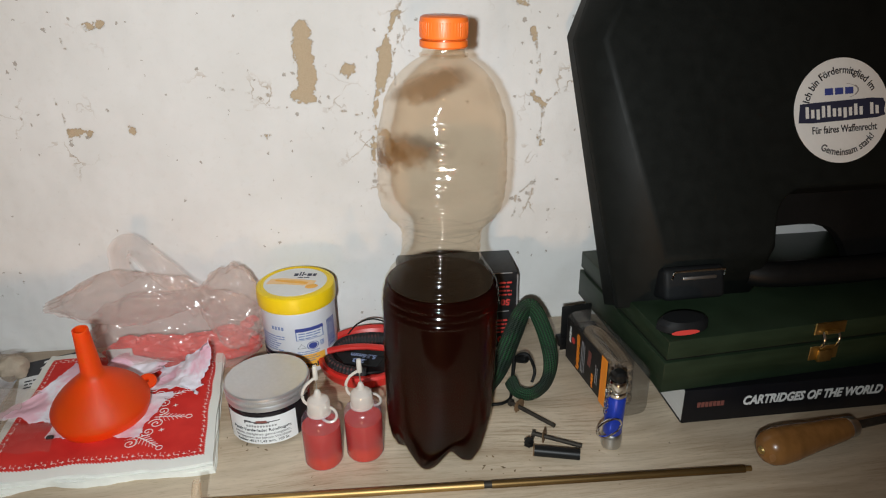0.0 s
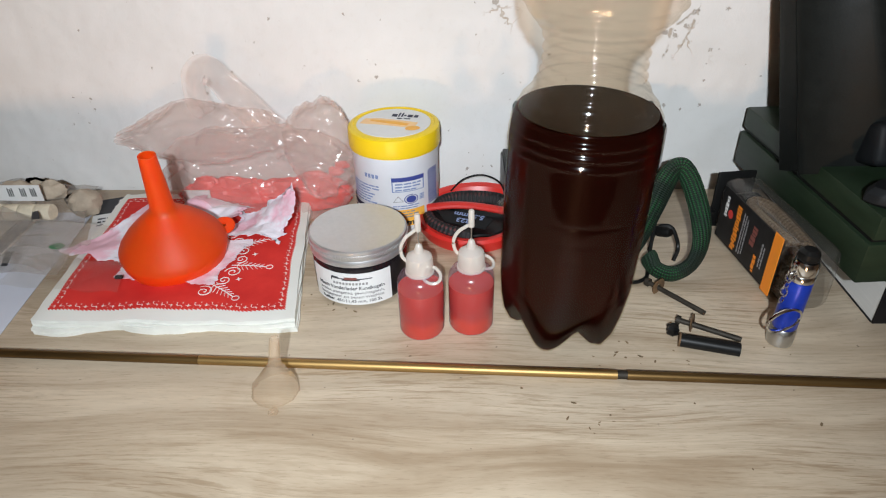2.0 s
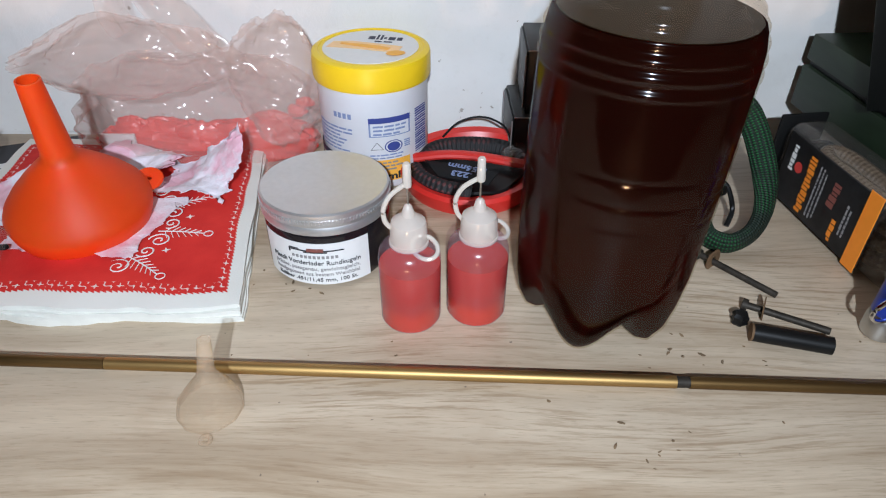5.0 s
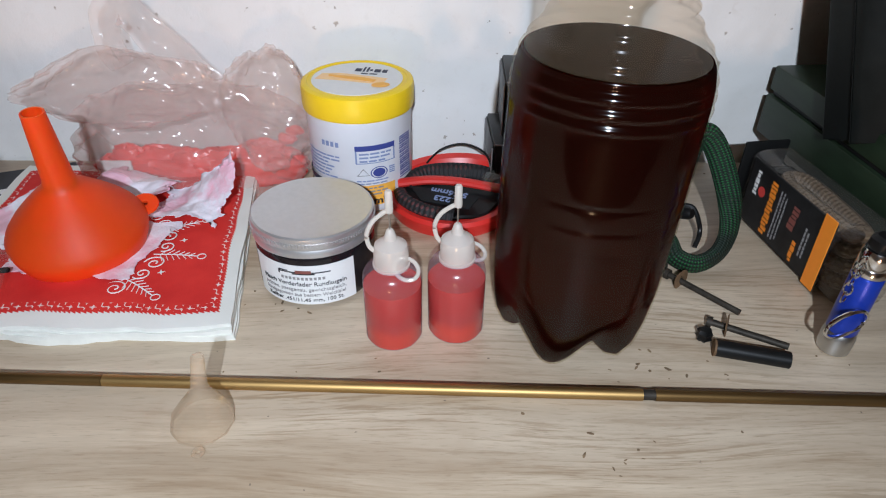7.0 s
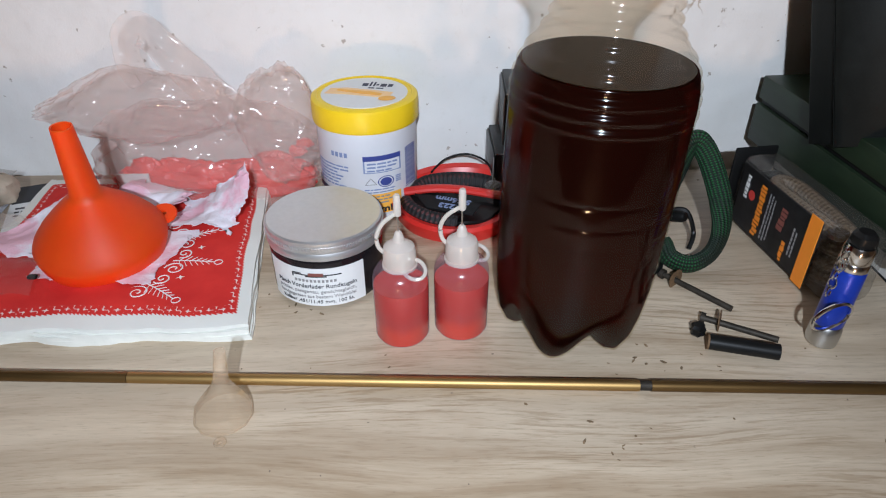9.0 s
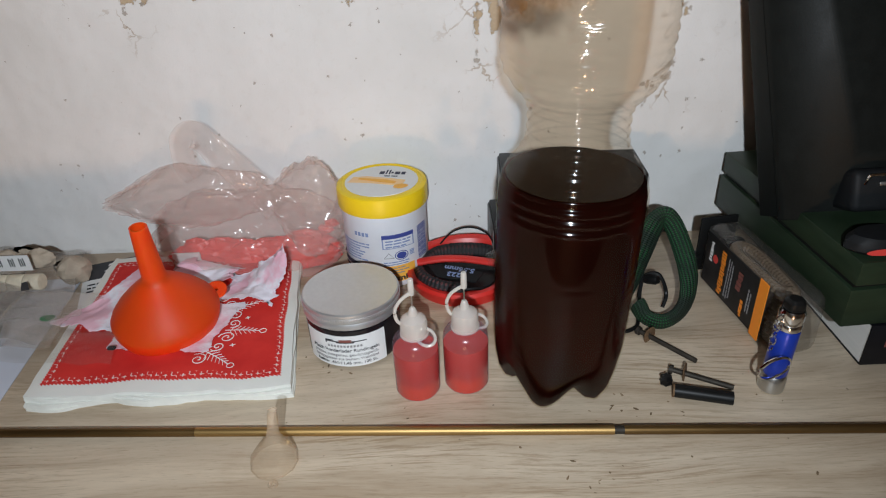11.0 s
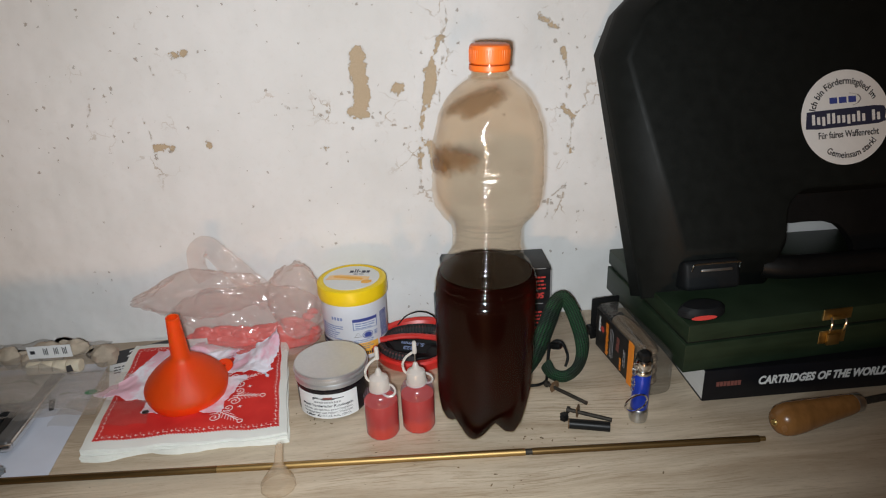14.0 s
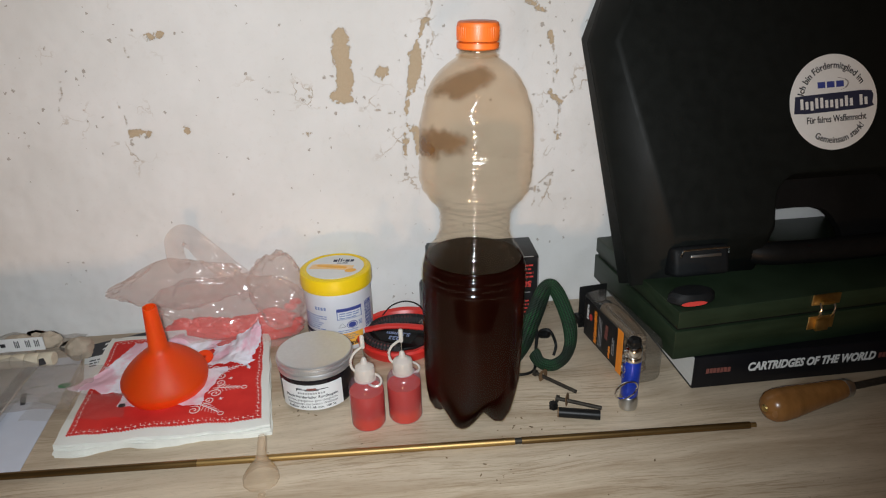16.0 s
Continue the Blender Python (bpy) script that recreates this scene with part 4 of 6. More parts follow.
ring = tube([(0.0125 + 0.0042 * math.cos(a), 0.0335 + 0.0042 * math.sin(a), 0) for a in (2 * math.pi * k / 16 for k in range(16))], 0.0003, 6, 2, True)
part("print", wrap_tub(ring, 0.0366, TT), BLUE_INK, tub_body)
part("print", wrap_tub(bars([(0.0180, 0.0212, 0.0315 + 0.0014 * k, 0.0323 + 0.0014 * k) for k in range(4)], 0.0002), 0.0367, TT), SKY_INK, tub_body)
part("print", wrap_tub(cut(bars([(-0.040, -0.006, 0.0215, 0.0255)], 0.0002)), 0.0367, TT), NAVY_INK, tub_body)
part("print", wrap_tub(cut(bars([(-0.040, -0.006, 0.0172, 0.0190)], 0.0002)), 0.0367, TT), NAVY_INK, tub_body)
part("print", wrap_tub(bars(bar_lines(rng, -0.030, -0.007, [0.0290 + 0.0026 * k for k in range(7)], 0.0011, 0.85), 0.0002), 0.0367, TT), SKY_INK, tub_body)
part("print", wrap_tub(bars([(-0.0165 + 0.0026 * k, -0.0148 + 0.0026 * k, 0.0525, 0.0560) for k in range(4)], 0.0002), 0.0367, TT), SKY_INK, tub_body)
part("print", wrap_tub(bars([(0.0245 + 0.0004, 0.0340, 0.0240 + 0.0017 * k, 0.0240 + 0.0017 * k + rng.choice((0.0006, 0.0010))) for k in range(19)], 0.0002), 0.0367, TT), BLUE_INK, tub_body)

# ---------------------------------------------------------------- red pack behind the small bottles
pack = thing("red_cord_pack", pose(-0.066, 0.632, 0.0003, 4, 0, 8), "red oval plastic pack holding a coiled black cleaning cord", "pack")


def oval(rx, ry, z, n=40):
    return [(rx * math.cos(2 * math.pi * k / n), ry * math.sin(2 * math.pi * k / n), z) for k in range(n)]


dish = lathe([(0, 0.0015), (0.036, 0.0008), (0.043, 0.003), (0.0458, 0.008), (0.0470, 0.0150), (0.0455, 0.0178), (0.0400, 0.0165), (0.0360, 0.010), (0, 0.0085)], 64, shape=lambda r, z, a: (r * (1 + 0.06 * math.cos(2 * a) + 0.02 * math.sin(3 * a)), z + 0.0022 * math.sin(a + 0.6) * (r > 0.03)))
part("shell", dish, RED_PLASTIC, pack, "glossy red plastic shell")
well = lathe([(0, 0.0100), (0.034, 0.0104), (0.0352, 0.0125), (0.0345, 0.0140), (0.020, 0.0130), (0, 0.0128)], 48, shape=lambda r, z, a: (r * (1 + 0.06 * math.cos(2 * a) + 0.02 * math.sin(3 * a)), z + 0.0010 * math.sin(7 * a)))
part("bed", well, BLACK, pack, "black bed under the cord")
part("bridge", tube([(-0.040, 0.006, 0.019), (-0.018, 0.006, 0.020), (0.004, 0.001, 0.0200), (0.026, -0.008, 0.0195), (0.041, -0.013, 0.0180)], 0.0030, 10, 6, flat=1.3), RED_PLASTIC, pack)
part("cord", tube([(-0.035, 0.010, 0.0135), (-0.020, 0.021, 0.015), (0.002, 0.022, 0.0155), (0.025, 0.016, 0.0145), (0.033, 0.004, 0.0125)], 0.0068, 12, 6), BLACK_BRAID, pack, "black braided cord")
part("cord", tube([(-0.039, 0.000, 0.014), (-0.036, -0.013, 0.0155), (-0.024, -0.026, 0.0155), (-0.006, -0.033, 0.014)], 0.0052, 12, 6), BLACK_BRAID, pack, "black braided cord")
tag = part("label", flat_shape([(-0.032, 0.002), (0.014, -0.019), (0.005, -0.032), (-0.026, -0.018)], 0.0008), GREY_PAD, pack, "grey label with pale print", pose(0, 0, 0.0185, 0, 0, 0))
for text, x, y in (("5.56mm", -0.0055, -0.0112), (".223", -0.0105, -0.0180)):
    part("lettering", lettering(text, 0.0082, SKY_INK, bold=0.0002), None, tag, "", pose(x, y, 0.0010, 0, 0, 155))
part("blister", lathe([(0.015, 0), (0.0145, 0.008), (0.010, 0.0125), (0.004, 0.014), (0, 0.0142)], 24, shape=lambda r, z, a: (r * (1 + 0.12 * math.sin(3 * a)), z)), CLEAR, pack, "clear crinkled blister", pose(0.034, -0.008, 0.016))
part("wire", tube([(-0.016, 0.032, 0.018), (-0.004, 0.036, 0.027), (0.012, 0.033, 0.032), (0.026, 0.024, 0.029), (0.031, 0.012, 0.020)], 0.0008, 8, 8), BLACK, pack, "thin black wire loop")

# ---------------------------------------------------------------- cartridge boxes behind the bottle


def cartridge_box(m, w, h, label):
    th = thing("cartridge_box", m, label, "box", "black cartridge boxes")
    body = part("carton", box(-w / 2, w / 2, 0, 0.056, 0, h, 0.0012), BLACK_CARD, th)
    part("flap", box(-w / 2 - 0.0012, -w / 2 - 0.0002, 0.002, 0.054, 0.003, h - 0.002, 0.0003), BLACK_CARD, th)
    part("edge_line", box(w / 2 - 0.0010, w / 2 + 0.0004, -0.0004, 0.0006, 0.003, h - 0.003), GREY_INK, body)
    part("edge_line", box(-w / 2 - 0.0004, w / 2 - 0.006, -0.0004, 0.0004, h - 0.0012, h - 0.0004), GREY_INK, body)
    for y in (0.0004, 0.0535):
        part("edge_line", box(-w / 2 - 0.0018, -w / 2 - 0.0010, y, y + 0.0016, 0.004, h - 0.004), GREY_INK, body, "worn pale edge")
    part("edge_line", box(-w / 2 - 0.0016, -w / 2 - 0.0011, 0.004, 0.050, h * 0.46, h * 0.46 + 0.0009), GREY_INK, body, "worn pale edge")
    part("lettering", lettering("50", 0.0095, RED_INK, bold=0.0004), None, body, "red number printed upside down", pose(w / 2 - 0.0125, -0.0003, h * 0.23, 90, 180, 0))
    rows = bar_lines(rng, -0.0062, 0.0066, [0.0046 * k for k in range(4)], 0.0019, 0.88)
    part("print", bars(rows, 0.0002), RED_INK, body, "", pose(w / 2 - 0.0125, -0.0001, h * 0.40, 90, 0, 0))
    return th


cartridge_box(pose(0.0255, 0.645, 0.0003, 0, 0, 1.5), 0.126, 0.044, "black cartridge box with red print, standing on the table")
cartridge_box(pose(0.0300, 0.647, 0.0445, 0, 0, -1.5), 0.122, 0.044, "black cartridge box with red print, stacked on another box")

# ---------------------------------------------------------------- green cord
cord = thing("bore_cleaning_cord", pose(0, 0, 0), "green and black braided cleaning cord lying in a standing loop", "cord")
BRAID = [(0.047, 0.568, 0.008), (0.059, 0.577, 0.019), (0.0715, 0.589, 0.040), (0.085, 0.603, 0.062), (0.0925, 0.608, 0.069), (0.0985, 0.606, 0.067), (0.1045, 0.596, 0.055), (0.1095, 0.582, 0.036), (0.1070, 0.567, 0.022), (0.0985, 0.556, 0.0120), (0.0850, 0.551, 0.0070), (0.0735, 0.556, 0.0080), (0.0690, 0.567, 0.0130)]
thickness = [0.0060 - 0.0016 * min(1.0, max(0.0, (k - 25) / 25)) for k in range(121)]
part("braid", tube(BRAID, thickness, 20, 10, flat=1.75, up=(0, 1, 0.3)), GREEN_BRAID, cord, "thick flat green braid")
part("pull_cord", tube([(0.076, 0.588, 0.004), (0.080, 0.592, 0.022), (0.090, 0.588, 0.026), (0.096, 0.582, 0.012), (0.092, 0.575, 0.003)], 0.0016, 8, 8), BLACK, cord, "thin black pull cord")
part("pull_cord", tube([(0.036, 0.560, 0.0018), (0.044, 0.549, 0.0018), (0.056, 0.547, 0.0018), (0.066, 0.553, 0.0020), (0.070, 0.566, 0.0030), (0.074, 0.580, 0.014), (0.076, 0.586, 0.030)], 0.0015, 8, 8), BLACK, cord, "thin black pull cord")
part("weight", lathe([(0, 0), (0.0035, 0.0005), (0.0042, 0.003), (0.0042, 0.011), (0.003, 0.0135), (0, 0.014)], 16), BLACK, cord, "", pose(0.080, 0.592, 0.020, 70, 0, 40))

# ---------------------------------------------------------------- clear clamshell pack
clam = thing("clear_clamshell_pack", pose(0.1362, 0.6275, 0.0004, 0, 0, 8.0), "clear plastic pack with black and orange card and tan cord", "pack")
# local: y runs from the back (0) to the rounded front (-0.118), x from the card (0) to the right
shell = box(0, 0.033, -0.120, 0.0, 0, 0.052, 0.010, 4)
part("clear_shell", shell, CLAM_FILM, clam, "clear plastic shell with rounded front")
card = part("card", box(-0.0014, -0.0004, -0.099, -0.012, 0.003, 0.049, 0.0004, 1), BLACK_CARD, clam, "black printed card")
FACE = pose(-0.0016, 0, 0, 90, 0, -90)
part("stripe", box(-0.0022, -0.0015, -0.099, -0.088, 0.0015, 0.051, 0.0003, 1), ORANGE_INK, card, "bright orange stripe")
for x0, x1, y0, y1, ink in ((0.0190, 0.0235, 0.026, 0.043, WHITE_INK), (0.0360, 0.0440, 0.006, 0.044, ORANGE_INK), (0.0470, 0.0485, 0.008, 0.042, GREY_INK), (0.0500, 0.0515, 0.008, 0.042, GREY_INK), (0.0530, 0.0545, 0.010, 0.040, GREY_INK),
                            (0.0605, 0.0680, 0.024, 0.040, BROWN_INK), (0.0700, 0.0745, 0.006, 0.020, ORANGE_INK), (0.0770, 0.0790, 0.014, 0.034, GREY_INK), (0.0800, 0.0818, 0.014, 0.032, GREY_INK)):
    pieces, y = [], y0
    while y < y1:
        h = rng.uniform(0.0012, 0.0038)
        pieces.append((x0 + rng.uniform(0, 0.25) * (x1 - x0), x1 - rng.uniform(0, 0.25) * (x1 - x0), y, min(y + h, y1)))
        y += h + 0.0007
    part("print", bars(pieces, 0.0002), ink, card, "", pose(-0.0016, 0, 0, 90, 0, -90))
part("print", flat_shape(disc_points(0.0036, 0.0036, 20, 0.0285, 0.031), 0.0002), RED_INK, card, "", pose(-0.0016, 0, 0, 90, 0, -90))
for k in range(4):
    w, z = 0.0085 - 0.0006 * k, 0.0085 + 0.0105 * k
    loop_pts = [(0.0165 - w, -0.040, z), (0.0165 - w, -0.078, z + 0.001), (0.0165 - 0.6 * w, -0.096, z), (0.0165, -0.102 + 0.002 * k, z + 0.001), (0.0165 + 0.6 * w, -0.096, z), (0.0165 + w, -0.078, z), (0.0165 + w, -0.040, z + 0.001), (0.0165, -0.028, z)]
    part("cord", tube(loop_pts, 0.0049, 12, 6, True), TAN_ROPE, clam, "coiled tan cord")
part("brush", box(0.008, 0.030, -0.020, -0.008, 0.006, 0.040, 0.004, 2), BLACK, clam)
part("back_flange", box(-0.002, 0.031, 0.0002, 0.003, 0.002, 0.0535, 0.0015, 2), BLACK, clam, "black hanging flange")
part("hinge", box(-0.006, 0.001, -0.005, 0.006, 0.010, 0.020, 0.0015, 2), BLACK, clam)

# ---------------------------------------------------------------- torch with key ring
torch = thing("keyring_torch", pose(0.1385, 0.4825, 0.0002, 1.0, 0.5, 0), "small blue and silver torch standing upright, with key ring", "torch")
part("head", lathe([(0, 0.0004), (0.0070, 0), (0.0082, 0.0008), (0.0086, 0.0030), (0.0086, 0.0105), (0.0080, 0.0130), (0.0074, 0.0140), (0, 0.0140)], 40), STEEL, torch, "silver lens head")
part("barrel", lathe([(0.0074, 0.0141), (0.0079, 0.0150), (0.0079, 0.0505), (0.0074, 0.0515), (0, 0.0515)], 40), BLUE_ANOD, torch, "blue anodised barrel")
part("tail", lathe([(0.0073, 0.0516), (0.0080, 0.0525), (0.0080, 0.0560), (0.0074, 0.0570), (0.0080, 0.0580), (0.0078, 0.0650), (0.0070, 0.0668), (0, 0.0670)], 40), CHROME, torch, "chrome tail end")
part("button", lathe([(0.0052, 0.0665), (0.0066, 0.0690), (0.0062, 0.0725), (0.0040, 0.0745), (0, 0.0748)], 28, shape=lambda r, z, a: (r * (1 + 0.05 * math.sin(5 * a)), z)), BLACK, torch, "black rubber button")
for k in range(5):
    link_pts = [(0.0022 * math.cos(a), 0, 0.0036 * math.sin(a)) for a in (2 * math.pi * j / 10 for j in range(10))]
    part("chain_link", tube(link_pts, 0.0005, 6, 2, True), CHROME, torch, "", pose(-0.0092, -0.003, 0.0605 - 0.0055 * k, 0, 0, 90 * (k % 2) + 25))
ring_pts = [(0.0108 * math.cos(a), 0, 0.0108 * math.sin(a)) for a in (2 * math.pi * j / 24 for j in range(24))]
part("key_ring", tube(ring_pts, 0.0009, 8, 2, True, flat=1.4), CHROME, torch, "chrome split ring", pose(-0.0075, -0.0105, 0.0265, 12, 0, 12))

# ---------------------------------------------------------------- nails


def nail(a, b, label):
    a, b = Vector((*a, 0.0032)), Vector((*b, 0.0026))
    th = thing("nail", Matrix.Translation(a) @ (b - a).to_track_quat("X", "Z").to_matrix().to_4x4(), label, "nail", "rusty nails")
    n = (b - a).length
    part("shank", tube([(0.0, 0, 0), (n * 0.5, 0, 0), (n, 0, 0)], 0.0019, 12, 1), RUST, th)
    part("head", tube([(-0.0022, 0, 0), (0.0006, 0, 0)], 0.0033, 14, 0), RUST, th)
    part("washer", lathe([(0.0022, -0.0004), (0.0052, -0.0003), (0.0054, 0.0003), (0.0022, 0.0004)], 18, shape=lambda r, z, t: (r * (1.0 + 0.35 * abs(math.sin(t)) * (r > 0.004)), z)), RUST_HEAD, th, "thin rusty washer", pose(0.0085, 0, 0.0012, 0, 82, 0))
    return th


nail((0.066, 0.545), (0.097, 0.509), "dark rusty nail with washer lying on the table")
nail((0.077, 0.500), (0.113, 0.4805), "dark rusty nail with washer lying on the table")
plug = thing("dowel", pose(0.0715, 0.4775, 0.0048, 0, 0, -15), "short dark round dowel with a brown end, on the table", "dowel")
part("rod", tube([(0, 0, 0), (0.037, 0, 0)], 0.0046, 18, 0), BLACK, plug)
part("end_face", tube([(-0.0012, 0, 0), (-0.0001, 0, 0)], 0.0047, 18, 0), RUST_HEAD, plug, "brown rusty end")
nut = thing("screw_nut", pose(0.0695, 0.489, 0.0002, 0, 0, 20), "small black knobbly nut lying on the table", "nut")
part("knob", lathe([(0, 0), (0.003, 0.0002), (0.0042, 0.0018), (0.0036, 0.0036), (0.0042, 0.0055), (0.003, 0.0074), (0, 0.0078)], 12, shape=lambda r, z, a: (r * (1 + 0.12 * math.cos(6 * a)), z)), BLACK, nut)

# ---------------------------------------------------------------- brass rod
rod = thing("cleaning_rod", pose(0, 0, 0), "long thin brass cleaning rod in sections lying on the table", "rod")


def rod_at(x):
    return (x, 0.4463 - 0.0375 * x, 0.0032)


part("section", tube([rod_at(-0.62), rod_at(-0.2475)], 0.0031, 14, 0), BRASS_DARK, rod, "tarnished brass section")
part("section", tube([rod_at(-0.2472), rod_at(0.0238)], 0.0031, 14, 0), BRASS, rod, "bright brass section")
part("section", tube([rod_at(0.0300), rod_at(0.2325)], 0.0031, 14, 0), BRASS_DARK, rod, "tarnished brass section")
part("joint", tube([rod_at(0.0238), rod_at(0.0300)], 0.0027, 14, 0), RUST, rod, "dark threaded joint")
part("tip", tube([rod_at(0.2325), rod_at(0.2380)], 0.0021, 12, 0), BRASS, rod)

# ---------------------------------------------------------------- tool with wooden handle
tool = thing("wooden_handle_tool", pose(0.2480, 0.4435, 0.0150, 0, 0, 11.5), "turned wooden tool handle with a dark steel shaft", "tool")
HANDLE = [(0, 0), (0.0060, 0.0005), (0.0105, 0.0030), (0.0138, 0.0080), (0.0150, 0.0150), (0.0148, 0.0260), (0.0128, 0.0440), (0.0112, 0.0620), (0.0100, 0.0780), (0.0086, 0.0860), (0, 0.0860)]
lay = pose(0, 0, 0, 0, 90, 0)
part("handle", lathe(HANDLE, 40), HANDLE_WOOD, tool, "varnished turned wooden handle", lay)
part("stud", lathe([(0.0034, 0.0002), (0.0026, -0.0012), (0, -0.0016)], 20), BRASS_LATCH, tool, "", lay)
part("ferrule", lathe([(0.0084, 0.0855), (0.0090, 0.0865), (0.0086, 0.0925), (0.0060, 0.0960), (0, 0.0960)], 30), STEEL, tool, "steel ferrule", lay)
part("shaft", tube([(0.094, 0, 0), (0.26, 0.0, -0.008)], 0.0034, 12, 0), RUST, tool, "dark steel shaft")

# ---------------------------------------------------------------- book, wooden box, gun case
book = thing("thick_book", pose(0.209, 0.501, 0.0002, 0, 0, 0.6), "thick black paperback book lying under the green box", "book")
spine = part("spine", box(0, 0.280, 0, 0.0016, 0, 0.0345, 0.0006), BOOK_BLACK, book, "black spine with white title")
part("cover", box(0, 0.280, 0.0017, 0.214, 0, 0.0009), BOOK_BLACK, book)
part("cover", box(0, 0.280, 0.0017, 0.214, 0.0336, 0.0345), BOOK_BLACK, book)
part("page_block", box(0.0008, 0.2785, 0.0018, 0.2115, 0.0010, 0.0335), PAGES, book, "white page block")
part("lettering", lettering("CARTRIDGES OF THE WORLD", 0.0125, WHITE_INK, width=0.132, shear=0.16, bold=0.0005), None, spine, "white title in slanted capitals", pose(0.0545 + 0.066, -0.0002, 0.0185, 90, 0, 0))
part("print", bars([(0.0125 + 0.0036 * k, 0.0155 + 0.0036 * k, -0.0026, 0.0026) for k in range(7)], 0.0002), BROWN_INK, spine, "", pose(0, -0.0001, 0.0185, 90, 0, 0))
part("print", bars([(0.190 + 0.004 * k, 0.1932 + 0.004 * k, -0.0028, 0.0028) for k in range(6)], 0.0002), BROWN_INK, spine, "", pose(0, -0.0001, 0.0185, 90, 0, 0))

wbox = thing("green_wooden_box", pose(0.186, 0.5005, 0.0350, 0, 0, 4.8), "dark green painted wooden box with brass latches, closed", "box")
part("base", box(0, 0.300, 0, 0.190, 0, 0.0300, 0.0012), GREEN_BOX, wbox)
part("rim", box(0.003, 0.297, 0.003, 0.187, 0.0301, 0.0335, 0.0006), BLACK, wbox, "dark gap under the lid")
part("lid", box(0.001, 0.299, -0.001, 0.190, 0.0336, 0.0515, 0.0012), GREEN_BOX, wbox, "dark green hinged lid")
latch = part("latch", box(0.130, 0.160, -0.0028, -0.0010, 0.0400, 0.0512, 0.0004, 1), BRASS_LATCH, wbox, "brass toggle latch", pose(0.007, 0, 0.001))
part("hook", box(0.139, 0.152, -0.0065, -0.0029, 0.0415, 0.0445, 0.0008), BRASS_LATCH, latch)
for x in (0.1380, 0.1525):
    part("wire", tube([(x, -0.0035, 0.0430), (x, -0.0060, 0.038), (x, -0.0060, 0.032), (x + 0.001, -0.003, 0.027)], 0.0011, 8, 5), CHROME, latch)
part("plate", box(0.131, 0.159, -0.0012, -0.0002, 0.0130, 0.0270, 0.0004, 1), BRASS_LATCH, latch)
part("lever", box(0.138, 0.152, -0.0042, -0.0013, 0.0120, 0.0240, 0.0010), BRASS_LATCH, latch)

pad = thing("rubber_pad", pose(0.206, 0.518, 0.0867, 0, 0, 4), "dark grey rubber pad with a red oval, on the green box", "pad")
part("body", lathe([(0, 0), (0.020, 0.0002), (0.024, 0.003), (0.0235, 0.008), (0.019, 0.012), (0, 0.013)], 40, shape=lambda r, z, a: (r * (1 if abs(math.cos(a)) > 2 else 1 - 0.45 * abs(math.sin(a))), z)), GREY_PAD, pad)
part("inlay", flat_shape(disc_points(0.0125, 0.0022, 32), 0.0006), RED_INK, pad, "red oval inlay", pose(-0.004, -0.0128, 0.0045, 80, 0, 0))

case = thing("gun_case", pose(0.157, 0.548, 0.0868, -18.3, 0, 2.0), "black moulded plastic case leaning on the wall, round white sticker", "case")


def loft(rings, bev_ring=None, bev=0.0):
    """A closed shell through outlines (y, points) that share their count, with rounded rim at one of them."""
    bm = bmesh.new()
    made = [[bm.verts.new((x, y, z)) for x, z in pts] for y, pts in rings]
    n = len(made[0])
    for a, b in zip(made, made[1:]):
        for k in range(n):
            j = (k + 1) % n
            bm.faces.new((a[k], a[j], b[j], b[k]))
    bm.faces.new(made[0])
    bm.faces.new(made[-1][::-1])
    bmesh.ops.recalc_face_normals(bm, faces=bm.faces)
    if bev_ring is not None:
        rim = set(made[bev_ring])
        bmesh.ops.bevel(bm, geom=[e for e in bm.edges if e.verts[0] in rim and e.verts[1] in rim], offset=bev, segments=4, profile=0.5, affect="EDGES")
    return bm


def notch(x0, x1, base, top, r):
    """The arched gap for the handle in the case's lower edge."""
    left = [(x0 + r - r * math.cos(q), top - r + r * math.sin(q)) for q in (radians(18 * k) for k in range(6))]
    pts = [(x0 - 0.012, base), (x0 - 0.002, base + 0.012)] + left
    return pts + [(x0 + x1 - x, z) for x, z in reversed(pts)]


RIM = [(0.014, 0.000)] + notch(0.152, 0.308, 0.0, 0.096, 0.024) + [(0.446, 0.000), (0.477, 0.246), (0.458, 0.292), (0.425, 0.324), (0.035, 0.324), (0.002, 0.292), (-0.017, 0.246)]
BACK = [(0.011, 0.000)] + notch(0.150, 0.312, 0.0, 0.100, 0.024) + [(0.449, 0.000), (0.475, 0.256), (0.457, 0.294), (0.425, 0.324), (0.035, 0.324), (0.003, 0.294), (-0.015, 0.256)]
FACE = [(0.050, 0.048)] + notch(0.159, 0.303, 0.042, 0.102, 0.028) + [(0.410, 0.048), (0.454, 0.240), (0.438, 0.278), (0.405, 0.308), (0.054, 0.308), (0.020, 0.278), (0.002, 0.240)]
front = part("front_shell", loft([(0.0, FACE), (0.024, [(x * 0.994 + 0.0014, z * 0.994 + 0.001) for x, z in RIM]), (0.0300, RIM)], 0, 0.0038), BLACK_PLASTIC, case, "black grained front half shell", smooth=50)
part("back_shell", loft([(0.0312, RIM), (0.0350, [(x * 0.99 + 0.0023, z * 0.99 + 0.0015) for x, z in RIM]), (0.055, BACK)], 2, 0.002), BLACK_PLASTIC, case, "black grained back half shell")
part("seam", loft([(0.0299, [(x * 0.985 + 0.003, z * 0.985 + 0.002) for x, z in RIM]), (0.0313, [(x * 0.985 + 0.003, z * 0.985 + 0.002) for x, z in RIM])]), BLACK, case)
